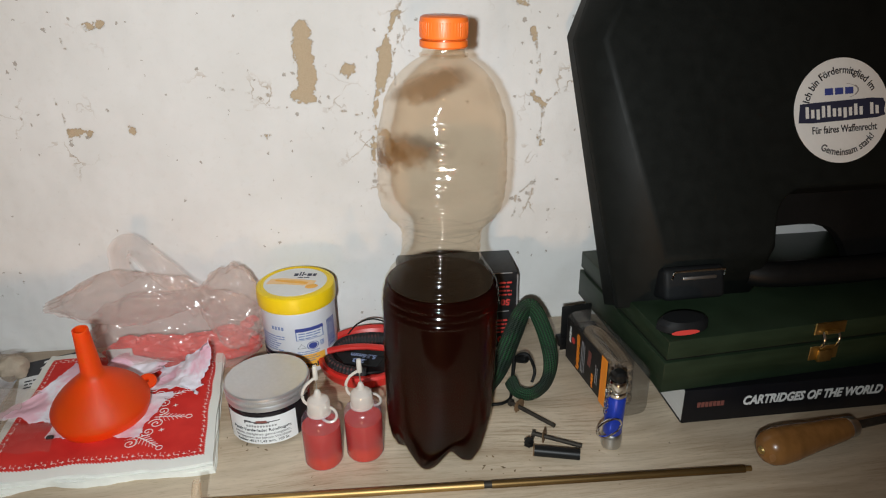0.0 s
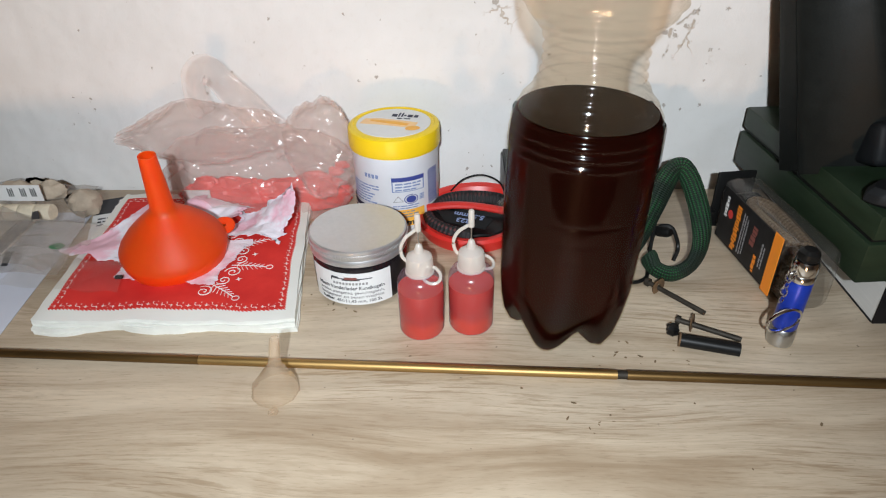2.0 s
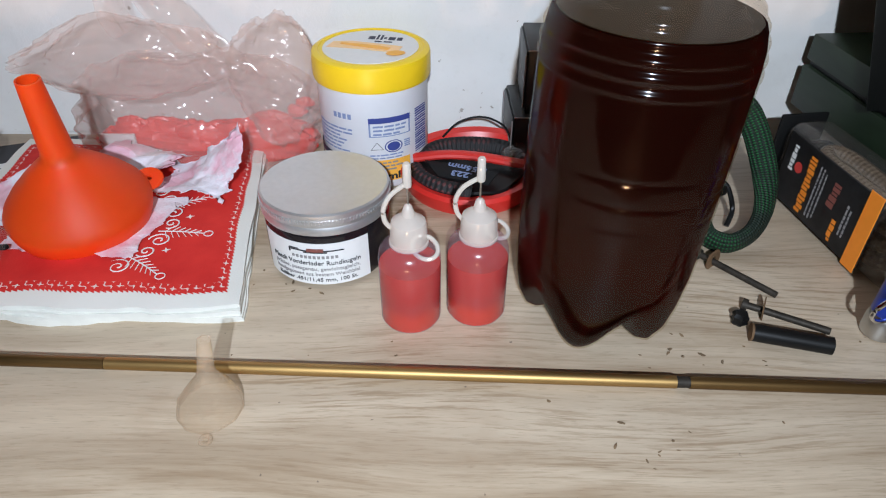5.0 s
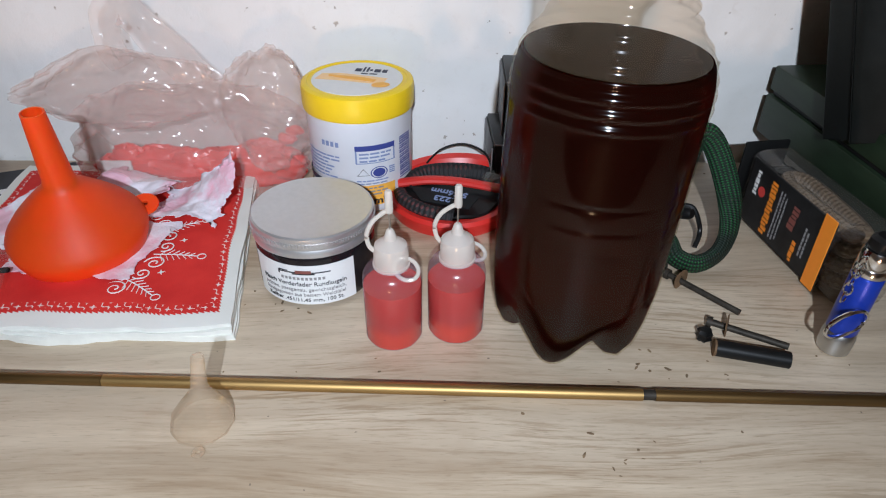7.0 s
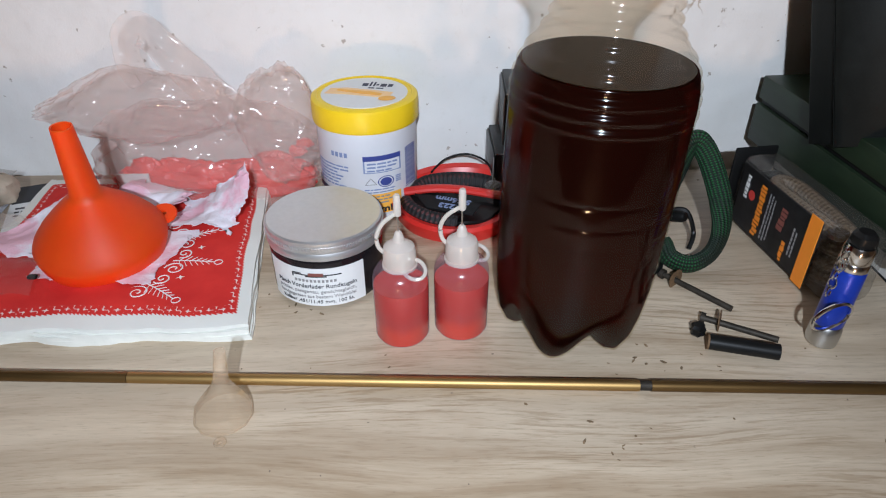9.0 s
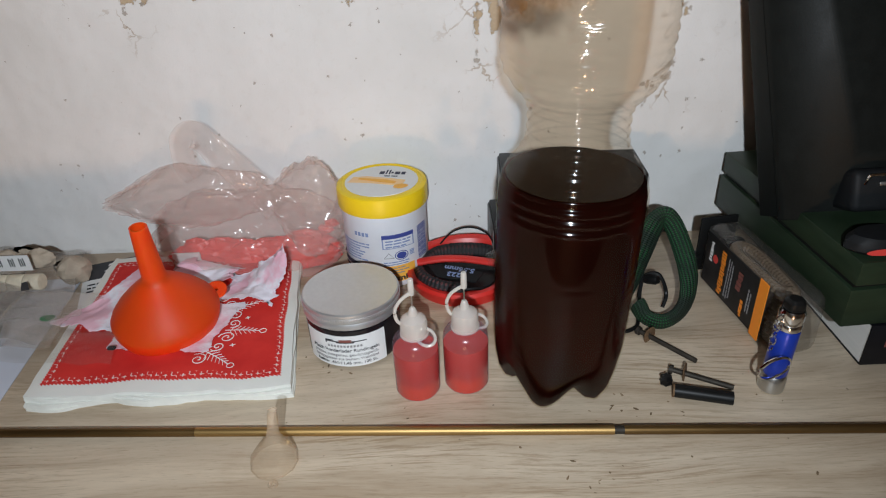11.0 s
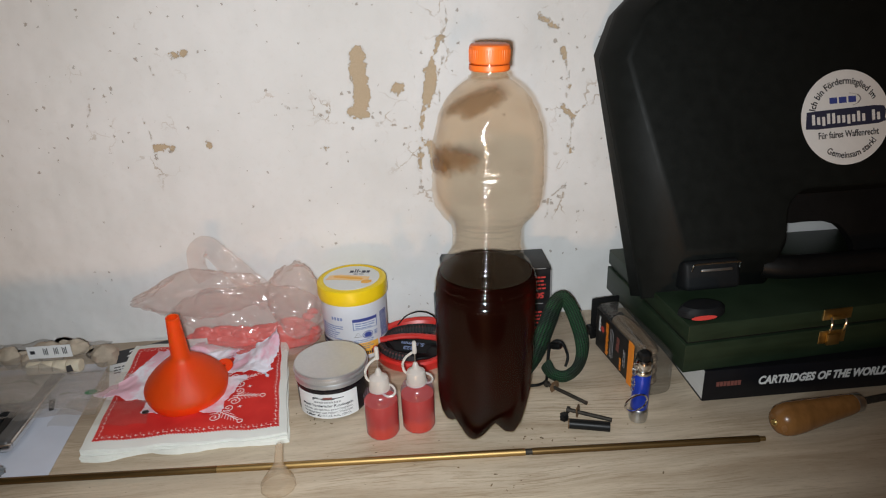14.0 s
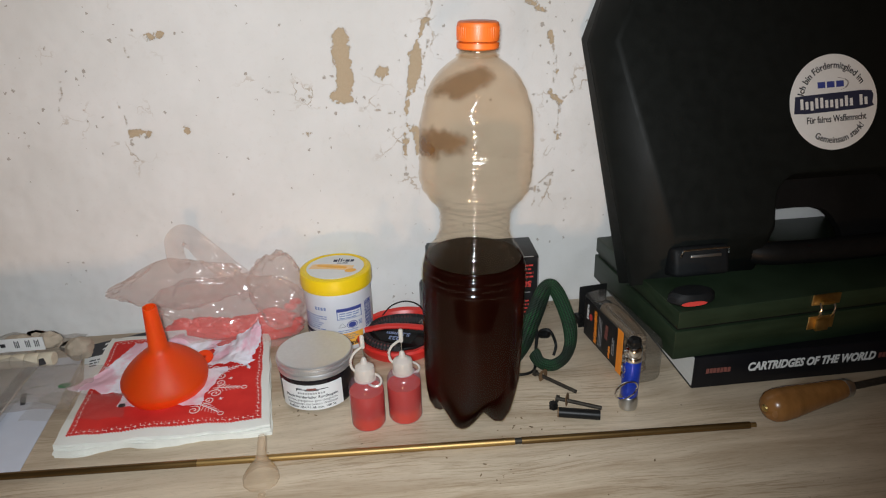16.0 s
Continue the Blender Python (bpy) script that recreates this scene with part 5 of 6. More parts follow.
part("handle", tube([(0.140, 0.022, 0.020), (0.165, 0.016, 0.0165), (0.230, 0.014, 0.0155), (0.295, 0.016, 0.0165), (0.320, 0.022, 0.020)], 0.0125, 18, 6, flat=1.1), BLACK, case, "black carrying handle", pose(0, 0, 0.006))
catch = part("latch", box(0.046, 0.104, -0.0050, 0.0290, 0.0030, 0.0330, 0.005, 3), GREY_PAD, case, "black latch", pose(0, 0, 0.006))
part("latch_wire", tube([(0.053, -0.0055, 0.0230), (0.054, -0.0085, 0.0285), (0.059, -0.0088, 0.0295), (0.097, -0.0088, 0.0295), (0.101, -0.0085, 0.0285), (0.102, -0.0055, 0.0240)], 0.0011, 8, 5), CHROME, catch, "bright steel latch wire")
part("lug", box(0.062, 0.094, -0.0075, -0.0049, 0.0215, 0.0245, 0.0008), STEEL, catch)

ARCH = [(0.150, 0.100), (0.150, 0.0655), (0.200, 0.0665), (0.222, 0.0655), (0.234, 0.0615), (0.242, 0.054), (0.249, 0.042), (0.255, 0.024), (0.312, 0.024), (0.312, 0.100)]
part("recess", loft([(0.032, ARCH), (0.042, ARCH)]), BLACK, case, "dark recess behind the handle")
sticker = part("sticker", flat_shape(disc_points(0.0470, None, 72), 0.0003), WHITE_INK, front, "round white sticker with black print", pose(0.2215, -0.0004, 0.1700, 90, -1.5, 0))
part("lettering", arc(lettering("Ich bin Fördermitglied im", 0.0092, BLACK_INK, width=0.086, bold=0.00015), 0.0360, -0.12), None, sticker, "", pose(0, 0, 0.0004))
part("lettering", arc(lettering("Gemeinsam stark!", 0.0090, BLACK_INK, width=0.056, bold=0.00015), 0.0375, 0.15, True), None, sticker, "", pose(0, 0, 0.0004))
part("lettering", lettering("Für faires Waffenrecht", 0.0092, BLACK_INK, width=0.064, bold=0.00015), None, sticker, "", pose(0.002, -0.0165, 0.0004))
banner = flat_shape([(-0.043, -0.0085), (-0.041, 0.008), (-0.030, 0.0085), (0.030, 0.0095), (0.041, 0.0085), (0.043, 0.004), (0.0415, -0.003), (0.043, -0.0065), (0.034, -0.0085), (-0.030, -0.0095)], 0.0002)
ban = part("banner", banner, NAVY_INK, sticker, "dark brushed banner", pose(0, 0, 0.0004))
part("print", bars([(-0.036 + 0.0053 * k, -0.0329 + 0.0053 * k, -0.005 - (0.0015 if k in (2, 7) else 0), 0.0025 + (0.0028 if k in (0, 3, 4, 9, 12) else 0)) for k in range(14) if k != 11], 0.0002), WHITE_INK, ban, "", pose(0, 0, 0.0003))
part("print", bars([(-0.0165, -0.0085, 0.0145, 0.0205), (-0.0065, 0.0015, 0.0145, 0.0205), (0.0035, 0.0115, 0.0145, 0.0205)], 0.0002), BLUE_INK, sticker, "", pose(0, 0, 0.0004))
part("print", tube([(0.005, 0.024, 0), (0.0135, 0.0215, 0), (0.0165, 0.0175, 0), (0.0135, 0.0135, 0), (0.008, 0.0115, 0)], [0.0002] * 8 + [0.0007] * 17 + [0.0002] * 8, 6, 8, flat=1.0), GREY_INK, sticker, "", pose(0, 0, 0.0003))

# ---------------------------------------------------------------- napkins
napkins = thing("napkin_stack", pose(0, 0, 0), "stack of white-edged red paper napkins with lace print", "napkins")
CORNERS = [(-0.3775, 0.4835), (-0.190, 0.4880), (-0.216, 0.671), (-0.392, 0.674)]


def napkin_layer(k, grow, material, name, label=""):
    r = random.Random(20 + k)
    off = [(r.uniform(-0.0010, 0.0010), r.uniform(-0.0010, 0.0010)) for _ in range(4)]
    mid = Vector((-0.2925, 0.58))
    corners = [(mid.x + (x - mid.x) * grow + dx, mid.y + (y - mid.y) * grow + dy, 0.0002) for (x, y), (dx, dy) in zip(CORNERS, off)]
    bm = sheet(corners, 30, 30, lambda u, v: 0.0021 * (k + 1) + 0.0016 * wob(u * 4, v * 4, 0.3) * (0.25 + k * 0.16) - 0.0012 * (1 - min(1.0, 18 * min(u, 1 - u, v, 1 - v))) * (k > 3), 0.0023, lambda u, v: (0.0022 * wob(u * 7, v * 7, k * 0.25 + 3), 0.0050 * wob(u * 5, v * 4, k * 0.12 + 9) + 0.0016 * wob(u * 17, v * 9, k * 0.3 + 2)))
    part(name, bm, material, napkins, label, smooth=50)


for k in range(5):
    napkin_layer(k, 1.0 - 0.002 * k, NAPKIN_WHITE, "napkin")
napkin_layer(5, 0.988, NAPKIN, "printed_napkin", "top napkin with red print")


def scroll(turns, size):
    pts = []
    for k in range(26):
        a = k / 25 * turns * 2 * math.pi
        r = size * (0.12 + 0.88 * k / 25)
        pts.append((r * math.cos(a), r * math.sin(a), 0))
    return tube(pts, 0.0003, 5, 1, flat=1.6, bm=lace)


CENTRE = Vector((-0.300, 0.555))
TOP = 0.0133
lace = bmesh.new()


def lay_ornament(make, m):
    before = set(lace.verts)
    make()
    bmesh.ops.transform(lace, matrix=m, verts=[v for v in lace.verts if v not in before])


def twig():
    tube([(0, 0, 0), (0.013, 0.0006, 0), (0.027, 0, 0)], 0.00028, 5, 4, flat=1.5, bm=lace)
    for k in range(6):
        for s in (-1, 1):
            tube([(0.004 + 0.0035 * k, 0, 0), (0.0075 + 0.0035 * k, s * (0.0062 - 0.0007 * k), 0)], 0.00025, 5, 0, bm=lace)
    tube([(0.0300 + 0.0026 * math.cos(a), 0.0026 * math.sin(a), 0) for a in (2 * math.pi * k / 10 for k in range(10))], 0.0003, 5, 2, True, bm=lace)


def star():
    tips = [0.0028 * (1 if k % 2 == 0 else 0.35) for k in range(8)]
    lace.faces.new([lace.verts.new((r * math.cos(k * math.pi / 4), r * math.sin(k * math.pi / 4), 0.0004)) for k, r in enumerate(tips)])


for k in range(8):
    a = radians(-100 + k * 32)
    p = CENTRE + 0.047 * Vector((math.cos(a), math.sin(a)))
    if p.x < -0.36 or p.y > 0.65 or math.sin(a) < -0.75:
        continue
    lay_ornament(twig, pose(p.x, p.y, TOP, 0, 0, math.degrees(a)))
    for s, turns, size in ((-1, 1.6, 0.0068), (1, -1.4, 0.0055)):
        q = CENTRE + 0.052 * Vector((math.cos(a + s * 0.17), math.sin(a + s * 0.17)))
        lay_ornament(lambda: scroll(turns, size), pose(q.x, q.y, TOP, 0, 0, math.degrees(a) + 40 * s))
    q = CENTRE + 0.062 * Vector((math.cos(a + 0.26), math.sin(a + 0.26)))
    lay_ornament(star, pose(q.x, q.y, TOP, 0, 0, 20))
tagged(part("ornament", lace, WHITE_INK, napkins, "white printed scrolls"), kind="stuff")

# ---------------------------------------------------------------- torn tissues and the red funnel


def tissue(corners, seed, material, label, lift=0.005, base=0.0146, rise=0.0):
    th = thing("torn_tissue", pose(0, 0, 0), label, "tissue", "torn tissues")

    def height(u, v):
        return base + rise * u * u * v * v + lift * (0.55 + 0.9 * wob(u * 1.7, v * 1.7, seed)) + 0.0012 * wob(u * 7, v * 7, seed + 4)

    def edge(u, v):
        rim = max(abs(u - 0.5), abs(v - 0.5)) * 2
        k = 0.35 + 0.65 * (rim > 0.85)
        return (0.006 * k * wob(u * 6, v * 6, seed + 7) + 0.0022 * k * wob(u * 30, v * 30, seed), 0.006 * k * wob(u * 6, v * 6, seed + 17) + 0.0022 * k * wob(u * 30, v * 30, seed + 2))

    part("paper", sheet([(*c, 0) for c in corners], 36, 36, lambda u, v: max(height(u, v), base), 0.0004, edge), material, th, smooth=60)


tissue([(-0.268, 0.590), (-0.224, 0.578), (-0.211, 0.606), (-0.266, 0.630)], 1.3, TISSUE_PALE, "pale torn tissue standing up beside the funnel", 0.008, rise=0.038)
tissue([(-0.320, 0.612), (-0.268, 0.606), (-0.258, 0.634), (-0.312, 0.648)], 5.1, TISSUE, "pale crumpled torn tissue on the napkins", 0.014)
tissue([(-0.392, 0.560), (-0.330, 0.545), (-0.318, 0.620), (-0.350, 0.640)], 9.7, TISSUE, "crumpled pink-stained torn tissue beside the funnel", 0.012)
tissue([(-0.336, 0.533), (-0.262, 0.522), (-0.246, 0.585), (-0.338, 0.590)], 14.2, TISSUE_PALE, "pale tissue spread under the red funnel", 0.0012)

funnel = thing("red_funnel", pose(-0.2990, 0.5610, 0.0150, 7, 2.8, 0), "red-orange plastic funnel standing upside down on tissues", "funnel")
part("cone", lathe([(0.0345, 0.0003), (0.0362, 0), (0.0370, 0.0012), (0.0390, 0.0065), (0.0401, 0.0120), (0.0399, 0.0140), (0.0380, 0.0180), (0.0325, 0.0252), (0.0250, 0.0330), (0.0175, 0.0400), (0.0120, 0.0448), (0.0096, 0.0475), (0.0086, 0.0515), (0.0062, 0.0930), (0.0052, 0.0930), (0.0074, 0.0515), (0.0108, 0.0435), (0.0165, 0.0385), (0.0240, 0.0318), (0.0315, 0.0242), (0.0370, 0.0170), (0.0390, 0.0125)], 72), ORANGE_FUNNEL, funnel)
loop = lathe([(0.0022, 0), (0.0022, 0.0022), (0.0082, 0.0024), (0.0088, 0.0012), (0.0082, 0), (0.0022, 0)], 28)
part("tab", loop, ORANGE_FUNNEL, funnel, "hanging tab with a hole", pose(0.0405 * math.cos(radians(38)), 0.0405 * math.sin(radians(38)), 0.0125, 12, -6, 38))

small = thing("clear_funnel", pose(-0.1905, 0.4315, 0.0003, 2, 0, 0), "small clear plastic funnel standing upside down by the rod", "funnel")
cone = lathe([(0.0140, 0.0002), (0.0150, 0), (0.0151, 0.0014), (0.0140, 0.0058), (0.0108, 0.0118), (0.0068, 0.0180), (0.0046, 0.0226), (0.0038, 0.0262), (0.0030, 0.0440), (0.0018, 0.0445)], 12)
for v in cone.verts:
    # the spout stands a little aslant
    v.co.x += 0.17 * max(0.0, v.co.z - 0.006)
part("cone", cone, FUNNEL_CLEAR, small, smooth=20)
part("tab", lathe([(0.0012, 0), (0.0012, 0.0012), (0.0029, 0.0013), (0.0032, 0.0006), (0.0029, 0), (0.0012, 0)], 20), FUNNEL_CLEAR, small, "", pose(0.0030, -0.0184, 0.0004))

# ---------------------------------------------------------------- pink bag
bag = thing("plastic_bag", pose(-0.272, 0.6625, 0.0002), "crumpled clear pinkish plastic bag holding red things, against the wall", "bag")


def bag_lump(cx, cy, cz, rx, ry, rz, seed, n=56, m=36, crease=0.0):
    bm = bmesh.new()
    rings = []
    for j in range(m + 1):
        b = math.pi * j / m
        row = []
        for i in range(n):
            a = 2 * math.pi * i / n
            d = Vector((math.sin(b) * math.cos(a), math.sin(b) * math.sin(a), math.cos(b)))
            k = 1 + 0.22 * wob(d.x * 1.6 + seed, d.y * 1.6, d.z * 1.6) - 0.20 * abs(wob(d.x * 3.4, d.y * 3.4 + seed, d.z * 3.4)) + 0.03 * wob(d.x * 7, d.y * 7, d.z * 7 + seed) - crease * abs(wob(d.x * 6.5 + 2, d.y * 6.5, d.z * 6.5 + seed)) - 1.1 * crease * abs(wob(a * 2.4 + seed, b * 0.7, 0.4 * d.z)) - 0.7 * crease * abs(wob(a * 5.2 + 1.7 * wob(b * 1.3, seed), b * 1.1, seed))
            row.append(bm.verts.new((cx + rx * d.x * k, min(cy + ry * d.y * k, 0.036), max(cz + rz * d.z * k, 0.0004))))
        rings.append(row)
    for a, b in zip(rings, rings[1:]):
        for i in range(n):
            j = (i + 1) % n
            bm.faces.new((a[i], a[j], b[j], b[i]))
    bmesh.ops.remove_doubles(bm, verts=bm.verts, dist=1e-5)
    return bm


def crumpled(cx, cy, cz, rx, ry, rz, seed, tip=0.0, n=150, m=96):
    """Puffed film with sharp branching folds; tip draws its left end out to a point."""
    bm = bmesh.new()
    rings = []
    for j in range(m + 1):
        b = math.pi * j / m
        row = []
        for i in range(n):
            a = 2 * math.pi * i / n
            d = Vector((math.sin(b) * math.cos(a), math.sin(b) * math.sin(a), math.cos(b)))
            q = Vector((d.x * 1.5 + 0.5 * d.z, d.y * 1.5, d.z * 1.5 - 0.4 * d.x)) + Vector((seed, 0.3 * seed, -seed))
            bend = 0.35 * noise.noise(q * 1.7)
            k = 1 + 0.16 * noise.noise(q * 0.9)
            k -= 0.22 * abs(noise.noise(q * 1.5 + Vector((bend, 0, 0)))) + 0.10 * abs(noise.noise(q * 2.8 + Vector((0, bend, 0))))
            # long folds that run from the knot outwards
            k -= 0.030 * abs(noise.noise(Vector((q.x * 1.6, q.y * 4.0, q.z * 4.6)))) + 0.008 * abs(noise.noise(q * 9.0))
            flat = 1 - tip * max(0.0, -d.x) ** 1.5
            row.append(bm.verts.new((cx + rx * d.x * k, min(cy + ry * d.y * k * flat, 0.036), max(cz + rz * d.z * k * flat - tip * 0.012 * max(0.0, -d.x), 0.0004))))
        rings.append(row)
    for a, b in zip(rings, rings[1:]):
        for i in range(n):
            j = (i + 1) % n
            bm.faces.new((a[i], a[j], b[j], b[i]))
    bmesh.ops.remove_doubles(bm, verts=bm.verts, dist=1e-5)
    return bm


part("film", crumpled(0.016, 0.000, 0.034, 0.096, 0.036, 0.052, 1.0), BAG_FILM, bag, "crumpled film round the contents", smooth=50)
part("film", crumpled(-0.036, 0.006, 0.075, 0.080, 0.022, 0.029, 7.0, 0.55), BAG_FILM, bag, "loose puffed film", smooth=50)
part("film", crumpled(0.074, 0.000, 0.062, 0.033, 0.026, 0.049, 12.0), BAG_FILM, bag, "loose puffed film", smooth=50)


def ribbon(points, width, seed):
    bm = bmesh.new()
    line = smooth_line(points, 12)
    rows = []
    for i, q in enumerate(line):
        d = (line[min(i + 1, len(line) - 1)] - line[max(i - 1, 0)]).normalized()
        side = d.cross(Vector((0, -1, 0.15))).normalized()
        row = []
        for k in range(15):
            s = (k / 14 - 0.5) * 2
            w = width[0] + (width[1] - width[0]) * i / len(line)
            row.append(bm.verts.new(q + side * s * w + Vector((0, 0.007 * wob(s * 2.8, i * 0.10, seed) - 0.002 * (1 - s * s) - 0.002 * abs(wob(s * 6, i * 0.05, seed)), 0))))
        rows.append(row)
    for a, b in zip(rows, rows[1:]):
        for k in range(14):
            bm.faces.new((a[k], a[k + 1], b[k + 1], b[k]))
    return bm


part("bag_handle", ribbon([(0.046, -0.002, 0.062), (0.032, 0.000, 0.079), (0.010, 0.004, 0.101), (-0.007, 0.008, 0.120), (-0.019, 0.010, 0.130), (-0.030, 0.010, 0.122), (-0.032, 0.010, 0.106), (-0.025, 0.008, 0.090)], (0.015, 0.009), 3.0), BAG_FILM, bag, "twisted carrying loop of film", smooth=70)
for k, (x, y, z, size) in enumerate(((-0.044, 0.004, 0.011, 0.024), (-0.020, 0.004, 0.014, 0.030), (0.006, 0.002, 0.013, 0.032), (0.030, 0.004, 0.014, 0.030), (0.052, 0.004, 0.014, 0.032), (0.074, 0.004, 0.015, 0.026), (0.062, 0.006, 0.026, 0.018), (-0.036, 0.002, 0.024, 0.016), (0.084, -0.002, 0.040, 0.008), (0.091, -0.004, 0.047, 0.007))):
    part("red_piece", bag_lump(x, y, z, size, size * 0.45, min(0.017, size * 0.6), 30.0 + k, 40, 26, 0.12), RED_GOODS, bag, "red plastic piece inside the bag")
card_in = box(-0.055, -0.030, -0.012, -0.0105, 0.012, 0.026)
part("slip", card_in, LABEL, bag, "white paper slip")

# ---------------------------------------------------------------- leaflet, paper, scale, zip bag, cloth at the far end
leaflet = thing("leaflet", pose(-0.384, 0.668, 0.0020, 0, 0, 20), "black and white printed leaflet tucked under the napkins", "leaflet")
part("paper", box(-0.035, 0.030, -0.060, 0.020, 0, 0.0006), LABEL, leaflet)
part("banner", box(-0.034, 0.029, -0.010, 0.0195, 0.0007, 0.0010), BLACK_INK, leaflet, "black banner")
part("lettering", lettering("20", 0.020, WHITE_INK, bold=0.0006), None, leaflet, "white number", pose(-0.006, 0.005, 0.0012, 0, 0, -14))
part("print", bars(bar_lines(rng, -0.030, -0.012, [-0.020, -0.026, -0.032], 0.002), 0.0003), BLACK_INK, leaflet, "", pose(0, 0, 0.0007))

paper = thing("paper_sheet", pose(0, 0, 0), "pale bluish white sheet of paper lying flat on the table", "paper")
part("sheet", sheet([(-0.600, 0.4685, 0), (-0.3985, 0.4690, 0), (-0.4180, 0.6560, 0), (-0.600, 0.655, 0)], 12, 12, lambda u, v: 0.0010 + 0.0008 * wob(u * 3, v * 3, 2), 0.0005), BLUE_PAPER, paper)

scale = thing("pocket_scale", pose(-0.5060, 0.5590, 0.0022, 0, 0, 2), "grey pocket scale with silver rim and dark keys", "scale")
part("body", box(-0.058, 0.058, -0.060, 0.062, 0, 0.014, 0.005, 3), SCALE_GREY, scale)
part("rim", box(-0.0595, 0.0595, -0.0615, -0.056, 0.003, 0.0105, 0.0022), CHROME, scale, "bright silver front rim")
part("rim", box(0.0555, 0.0597, -0.056, 0.060, 0.003, 0.0105, 0.0018), CHROME, scale, "bright silver side rim")
part("plate", box(-0.050, 0.050, 0.002, 0.056, 0.0141, 0.0158, 0.001), STEEL, scale, "brushed steel weighing plate")
part("key_panel", box(-0.052, 0.046, -0.050, -0.004, 0.0141, 0.0150, 0.0006), BLACK, scale, "dark key panel")
key = as_mesh("key", box(-0.0085, 0.0085, -0.0040, 0.0040, 0, 0.0016, 0.0006), GREY_PAD)
for i in range(4):
    for j in range(3):
        part("key", key, None, scale, m=pose(-0.040 + 0.0235 * i, -0.042 + 0.0125 * j, 0.0151))

zip_bag = thing("zip_bag", pose(-0.445, 0.615, 0.001), "clear zip bag with felt wads and beige patches", "bag")
part("film", sheet([(-0.140, -0.080, 0), (0.066, -0.085, 0), (0.028, 0.060, 0), (-0.140, 0.078, 0)], 44, 36, lambda u, v: 0.0175 + 0.010 * math.sin(math.pi * u) * math.sin(math.pi * v) + 0.006 * wob(u * 4, v * 4, 5) + 0.003 * wob(u * 11, v * 11, 8), 0.0, lambda u, v: (0.010 * wob(u * 3, v * 3, 1), 0.010 * wob(u * 3, v * 3, 11))), ZIP_FILM, zip_bag, "loose clear film", smooth=70)
part("film", sheet([(-0.130, -0.060, 0), (0.060, -0.090, 0), (0.086, -0.030, 0), (-0.120, 0.020, 0)], 40, 30, lambda u, v: 0.0245 + 0.006 * wob(u * 5, v * 5, 21) + 0.0035 * abs(wob(u * 12, v * 9, 4)), 0.0, lambda u, v: (0.012 * wob(u * 3, v * 3, 31), 0.012 * wob(u * 4, v * 3, 15))), ZIP_FILM, zip_bag, "folded over flap of film", smooth=70)
wad = as_mesh("felt_wad", lathe([(0, 0), (0.0068, 0.0003), (0.0072, 0.001), (0.0072, 0.0125), (0.0068, 0.0133), (0, 0.0136)], 24), CORK)
for k in range(4):
    part("felt_wad", wad, None, zip_bag, "pale felt wad", pose(-0.036 + 0.0139 * k, 0.000, 0.0235, 0, 90, 0))
slip = part("label", box(-0.040, 0.006, 0.0120, 0.0128, 0.028, 0.043), LABEL, zip_bag, "white label with dark print")
part("print", bars([(-0.031, -0.026, 0.031, 0.035)] + [(x + 0.0018 * k, x + 0.0018 * k + 0.0009, 0.0295, 0.0375 - 0.001 * (k % 2)) for x in (-0.017, -0.006, 0.003) for k in range(3)], 0.0002), BLACK_INK, slip, "", pose(-0.006, 0.0118, 0.003, 90, 0, 0))
for k in range(14):
    part("patch", bag_lump(-0.135 + 0.0125 * k + rng.uniform(-0.006, 0.006), 0.040 + rng.uniform(-0.012, 0.012) - 0.004, 0.018 + rng.uniform(-0.004, 0.012), rng.uniform(0.010, 0.019), rng.uniform(0.008, 0.014), rng.uniform(0.007, 0.014), 60.0 + k, 20, 14), BEIGE, zip_bag, "beige cloth patch")
part("print", box(-0.118, -0.094, -0.004, 0.006, 0.033, 0.0335), GREEN_INK, zip_bag, "green printed strip")
part("print", box(-0.140, -0.119, -0.004, 0.006, 0.033, 0.0335), RED_INK, zip_bag, "red printed strip")
part("print", flat_shape([(0.010, -0.012), (0.014, -0.010), (0.022, -0.022), (0.016, -0.024)], 0.0006), BLACK_INK, zip_bag, "", pose(0, 0, 0.030))
part("print", flat_shape([(0.014, -0.062), (0.019, -0.060), (0.026, -0.079), (0.022, -0.080)], 0.0006), BLACK_INK, zip_bag, "", pose(0, 0, 0.022))
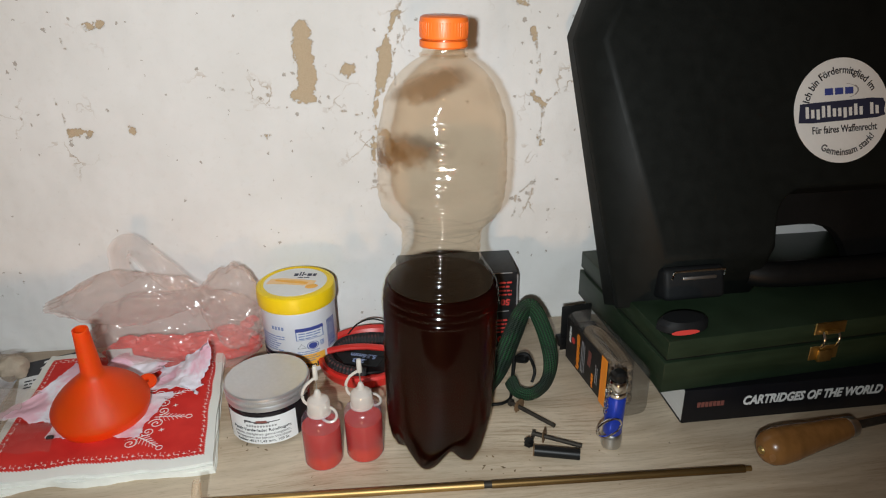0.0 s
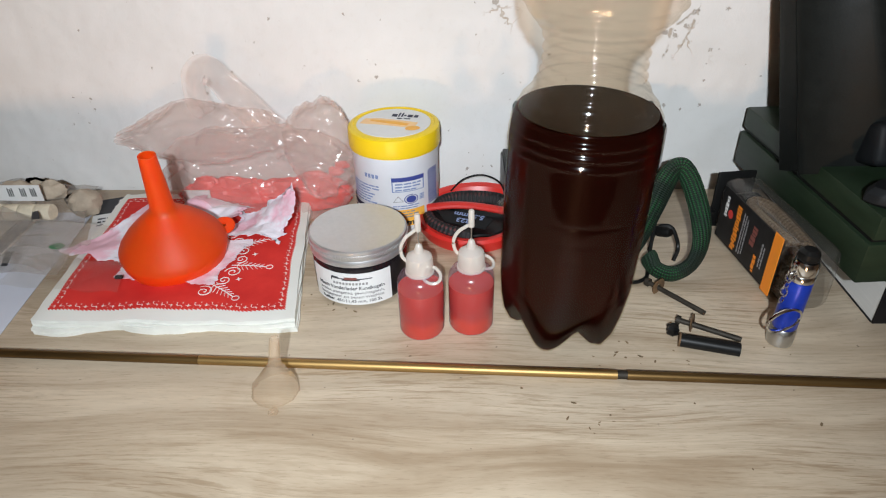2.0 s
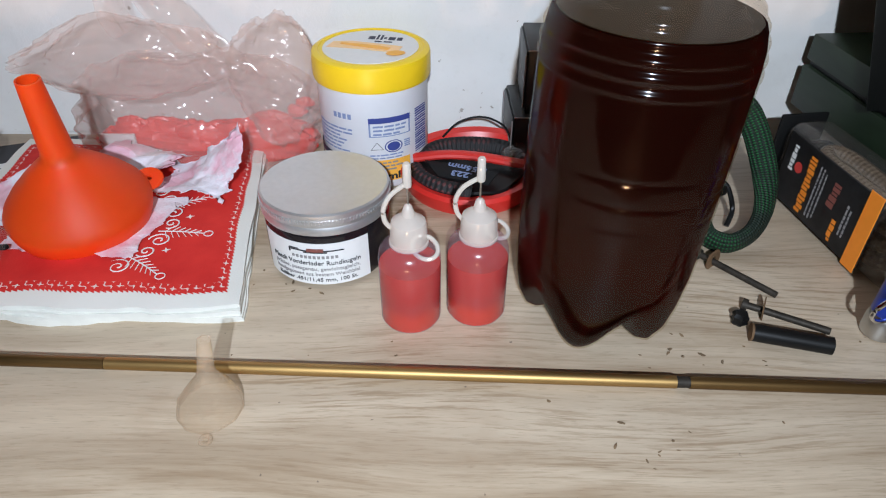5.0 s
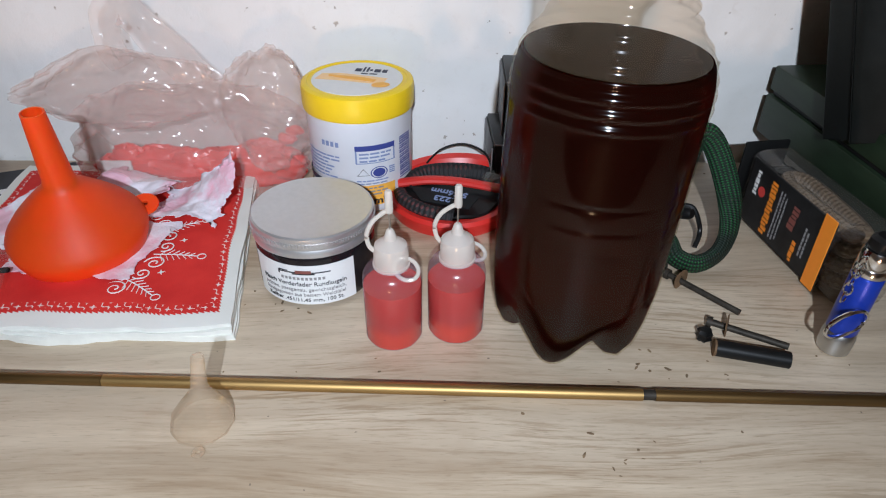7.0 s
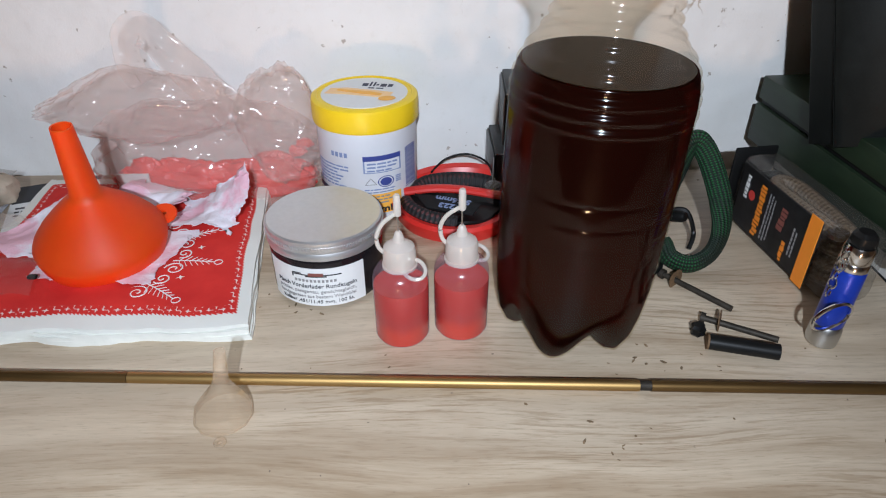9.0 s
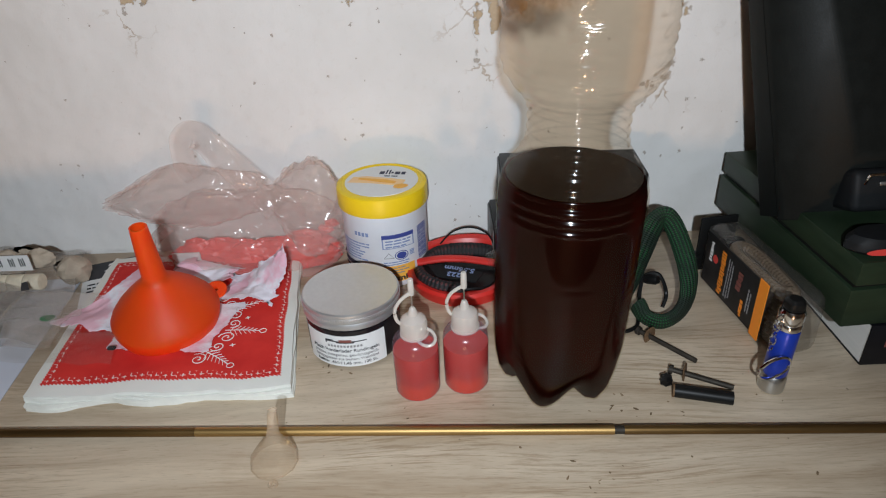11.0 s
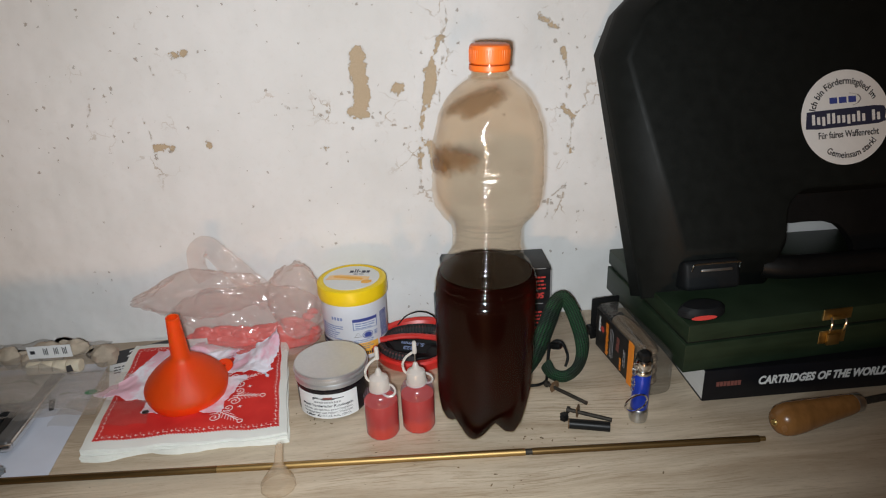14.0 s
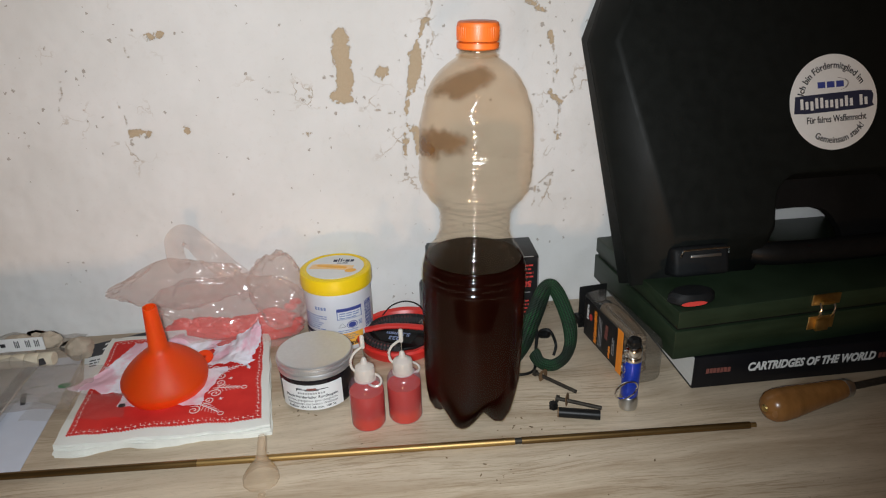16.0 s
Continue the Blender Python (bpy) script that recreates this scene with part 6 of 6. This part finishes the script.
part("print", flat_shape(disc_points(0.006, 0.004, 16, 0.050, -0.052), 0.0005), GREEN_INK, zip_bag, "", pose(0, 0, 0.022))

small_bag = thing("small_clear_bag", pose(0, 0, 0), "small clear bag end lying over the napkin edge", "bag")
part("film", sheet([(-0.420, 0.520, 0), (-0.325, 0.512, 0), (-0.318, 0.545, 0), (-0.410, 0.565, 0)], 30, 16, lambda u, v: 0.016 + 0.011 * math.sin(math.pi * v) * (0.4 + 0.6 * u) + 0.003 * wob(u * 6, v * 6, 3), 0.0), CLEAR, small_bag, smooth=70)
part("dark_end", box(-0.334, -0.328, 0.527, 0.531, 0.0165, 0.0190, 0.0012), GREY_PAD, small_bag)

cloth = thing("folded_cloth", pose(-0.478, 0.470, 0.0032), "folded grey-blue cloth lying at the table front", "cloth")
part("cloth", bag_lump(0, -0.012, 0.010, 0.050, 0.024, 0.013, 90.0, 60, 30), GREY_CLOTH, cloth, smooth=80)

# ---------------------------------------------------------------- crumbs and dust on the table
CRUMB = surface("brown_crumbs", (0.22, 0.15, 0.085), 0.9, vary=0.4, grain=500, relief=0.3)
dust = random.Random(77)
crumbs = bmesh.new()
for cx, cy, spread, count in ((0.004, 0.412, 0.010, 9), (0.030, 0.462, 0.022, 8), (-0.185, 0.520, 0.016, 10), (0.060, 0.470, 0.030, 8), (-0.140, 0.455, 0.040, 7), (0.105, 0.690, 0.020, 8), (0.085, 0.440, 0.050, 6)):
    for k in range(count):
        x, y, size = cx + dust.gauss(0, spread), min(cy + dust.gauss(0, spread * 0.6), 0.700), dust.uniform(0.0003, 0.0009)
        turn = dust.uniform(0, 360)
        made = bmesh.ops.create_icosphere(crumbs, subdivisions=1, radius=size)["verts"]
        for v in made:
            v.co *= dust.uniform(0.7, 1.2)
        bmesh.ops.transform(crumbs, matrix=pose(x, y, size * 0.35, 0, 0, turn) @ Matrix.Diagonal((dust.uniform(1.0, 3.0), 1, 0.5, 1)), verts=made)
tagged(new("crumbs", as_mesh("crumbs", crumbs, CRUMB, 40)), "small brown crumbs and dust strewn on the table", "crumbs", kind="stuff")
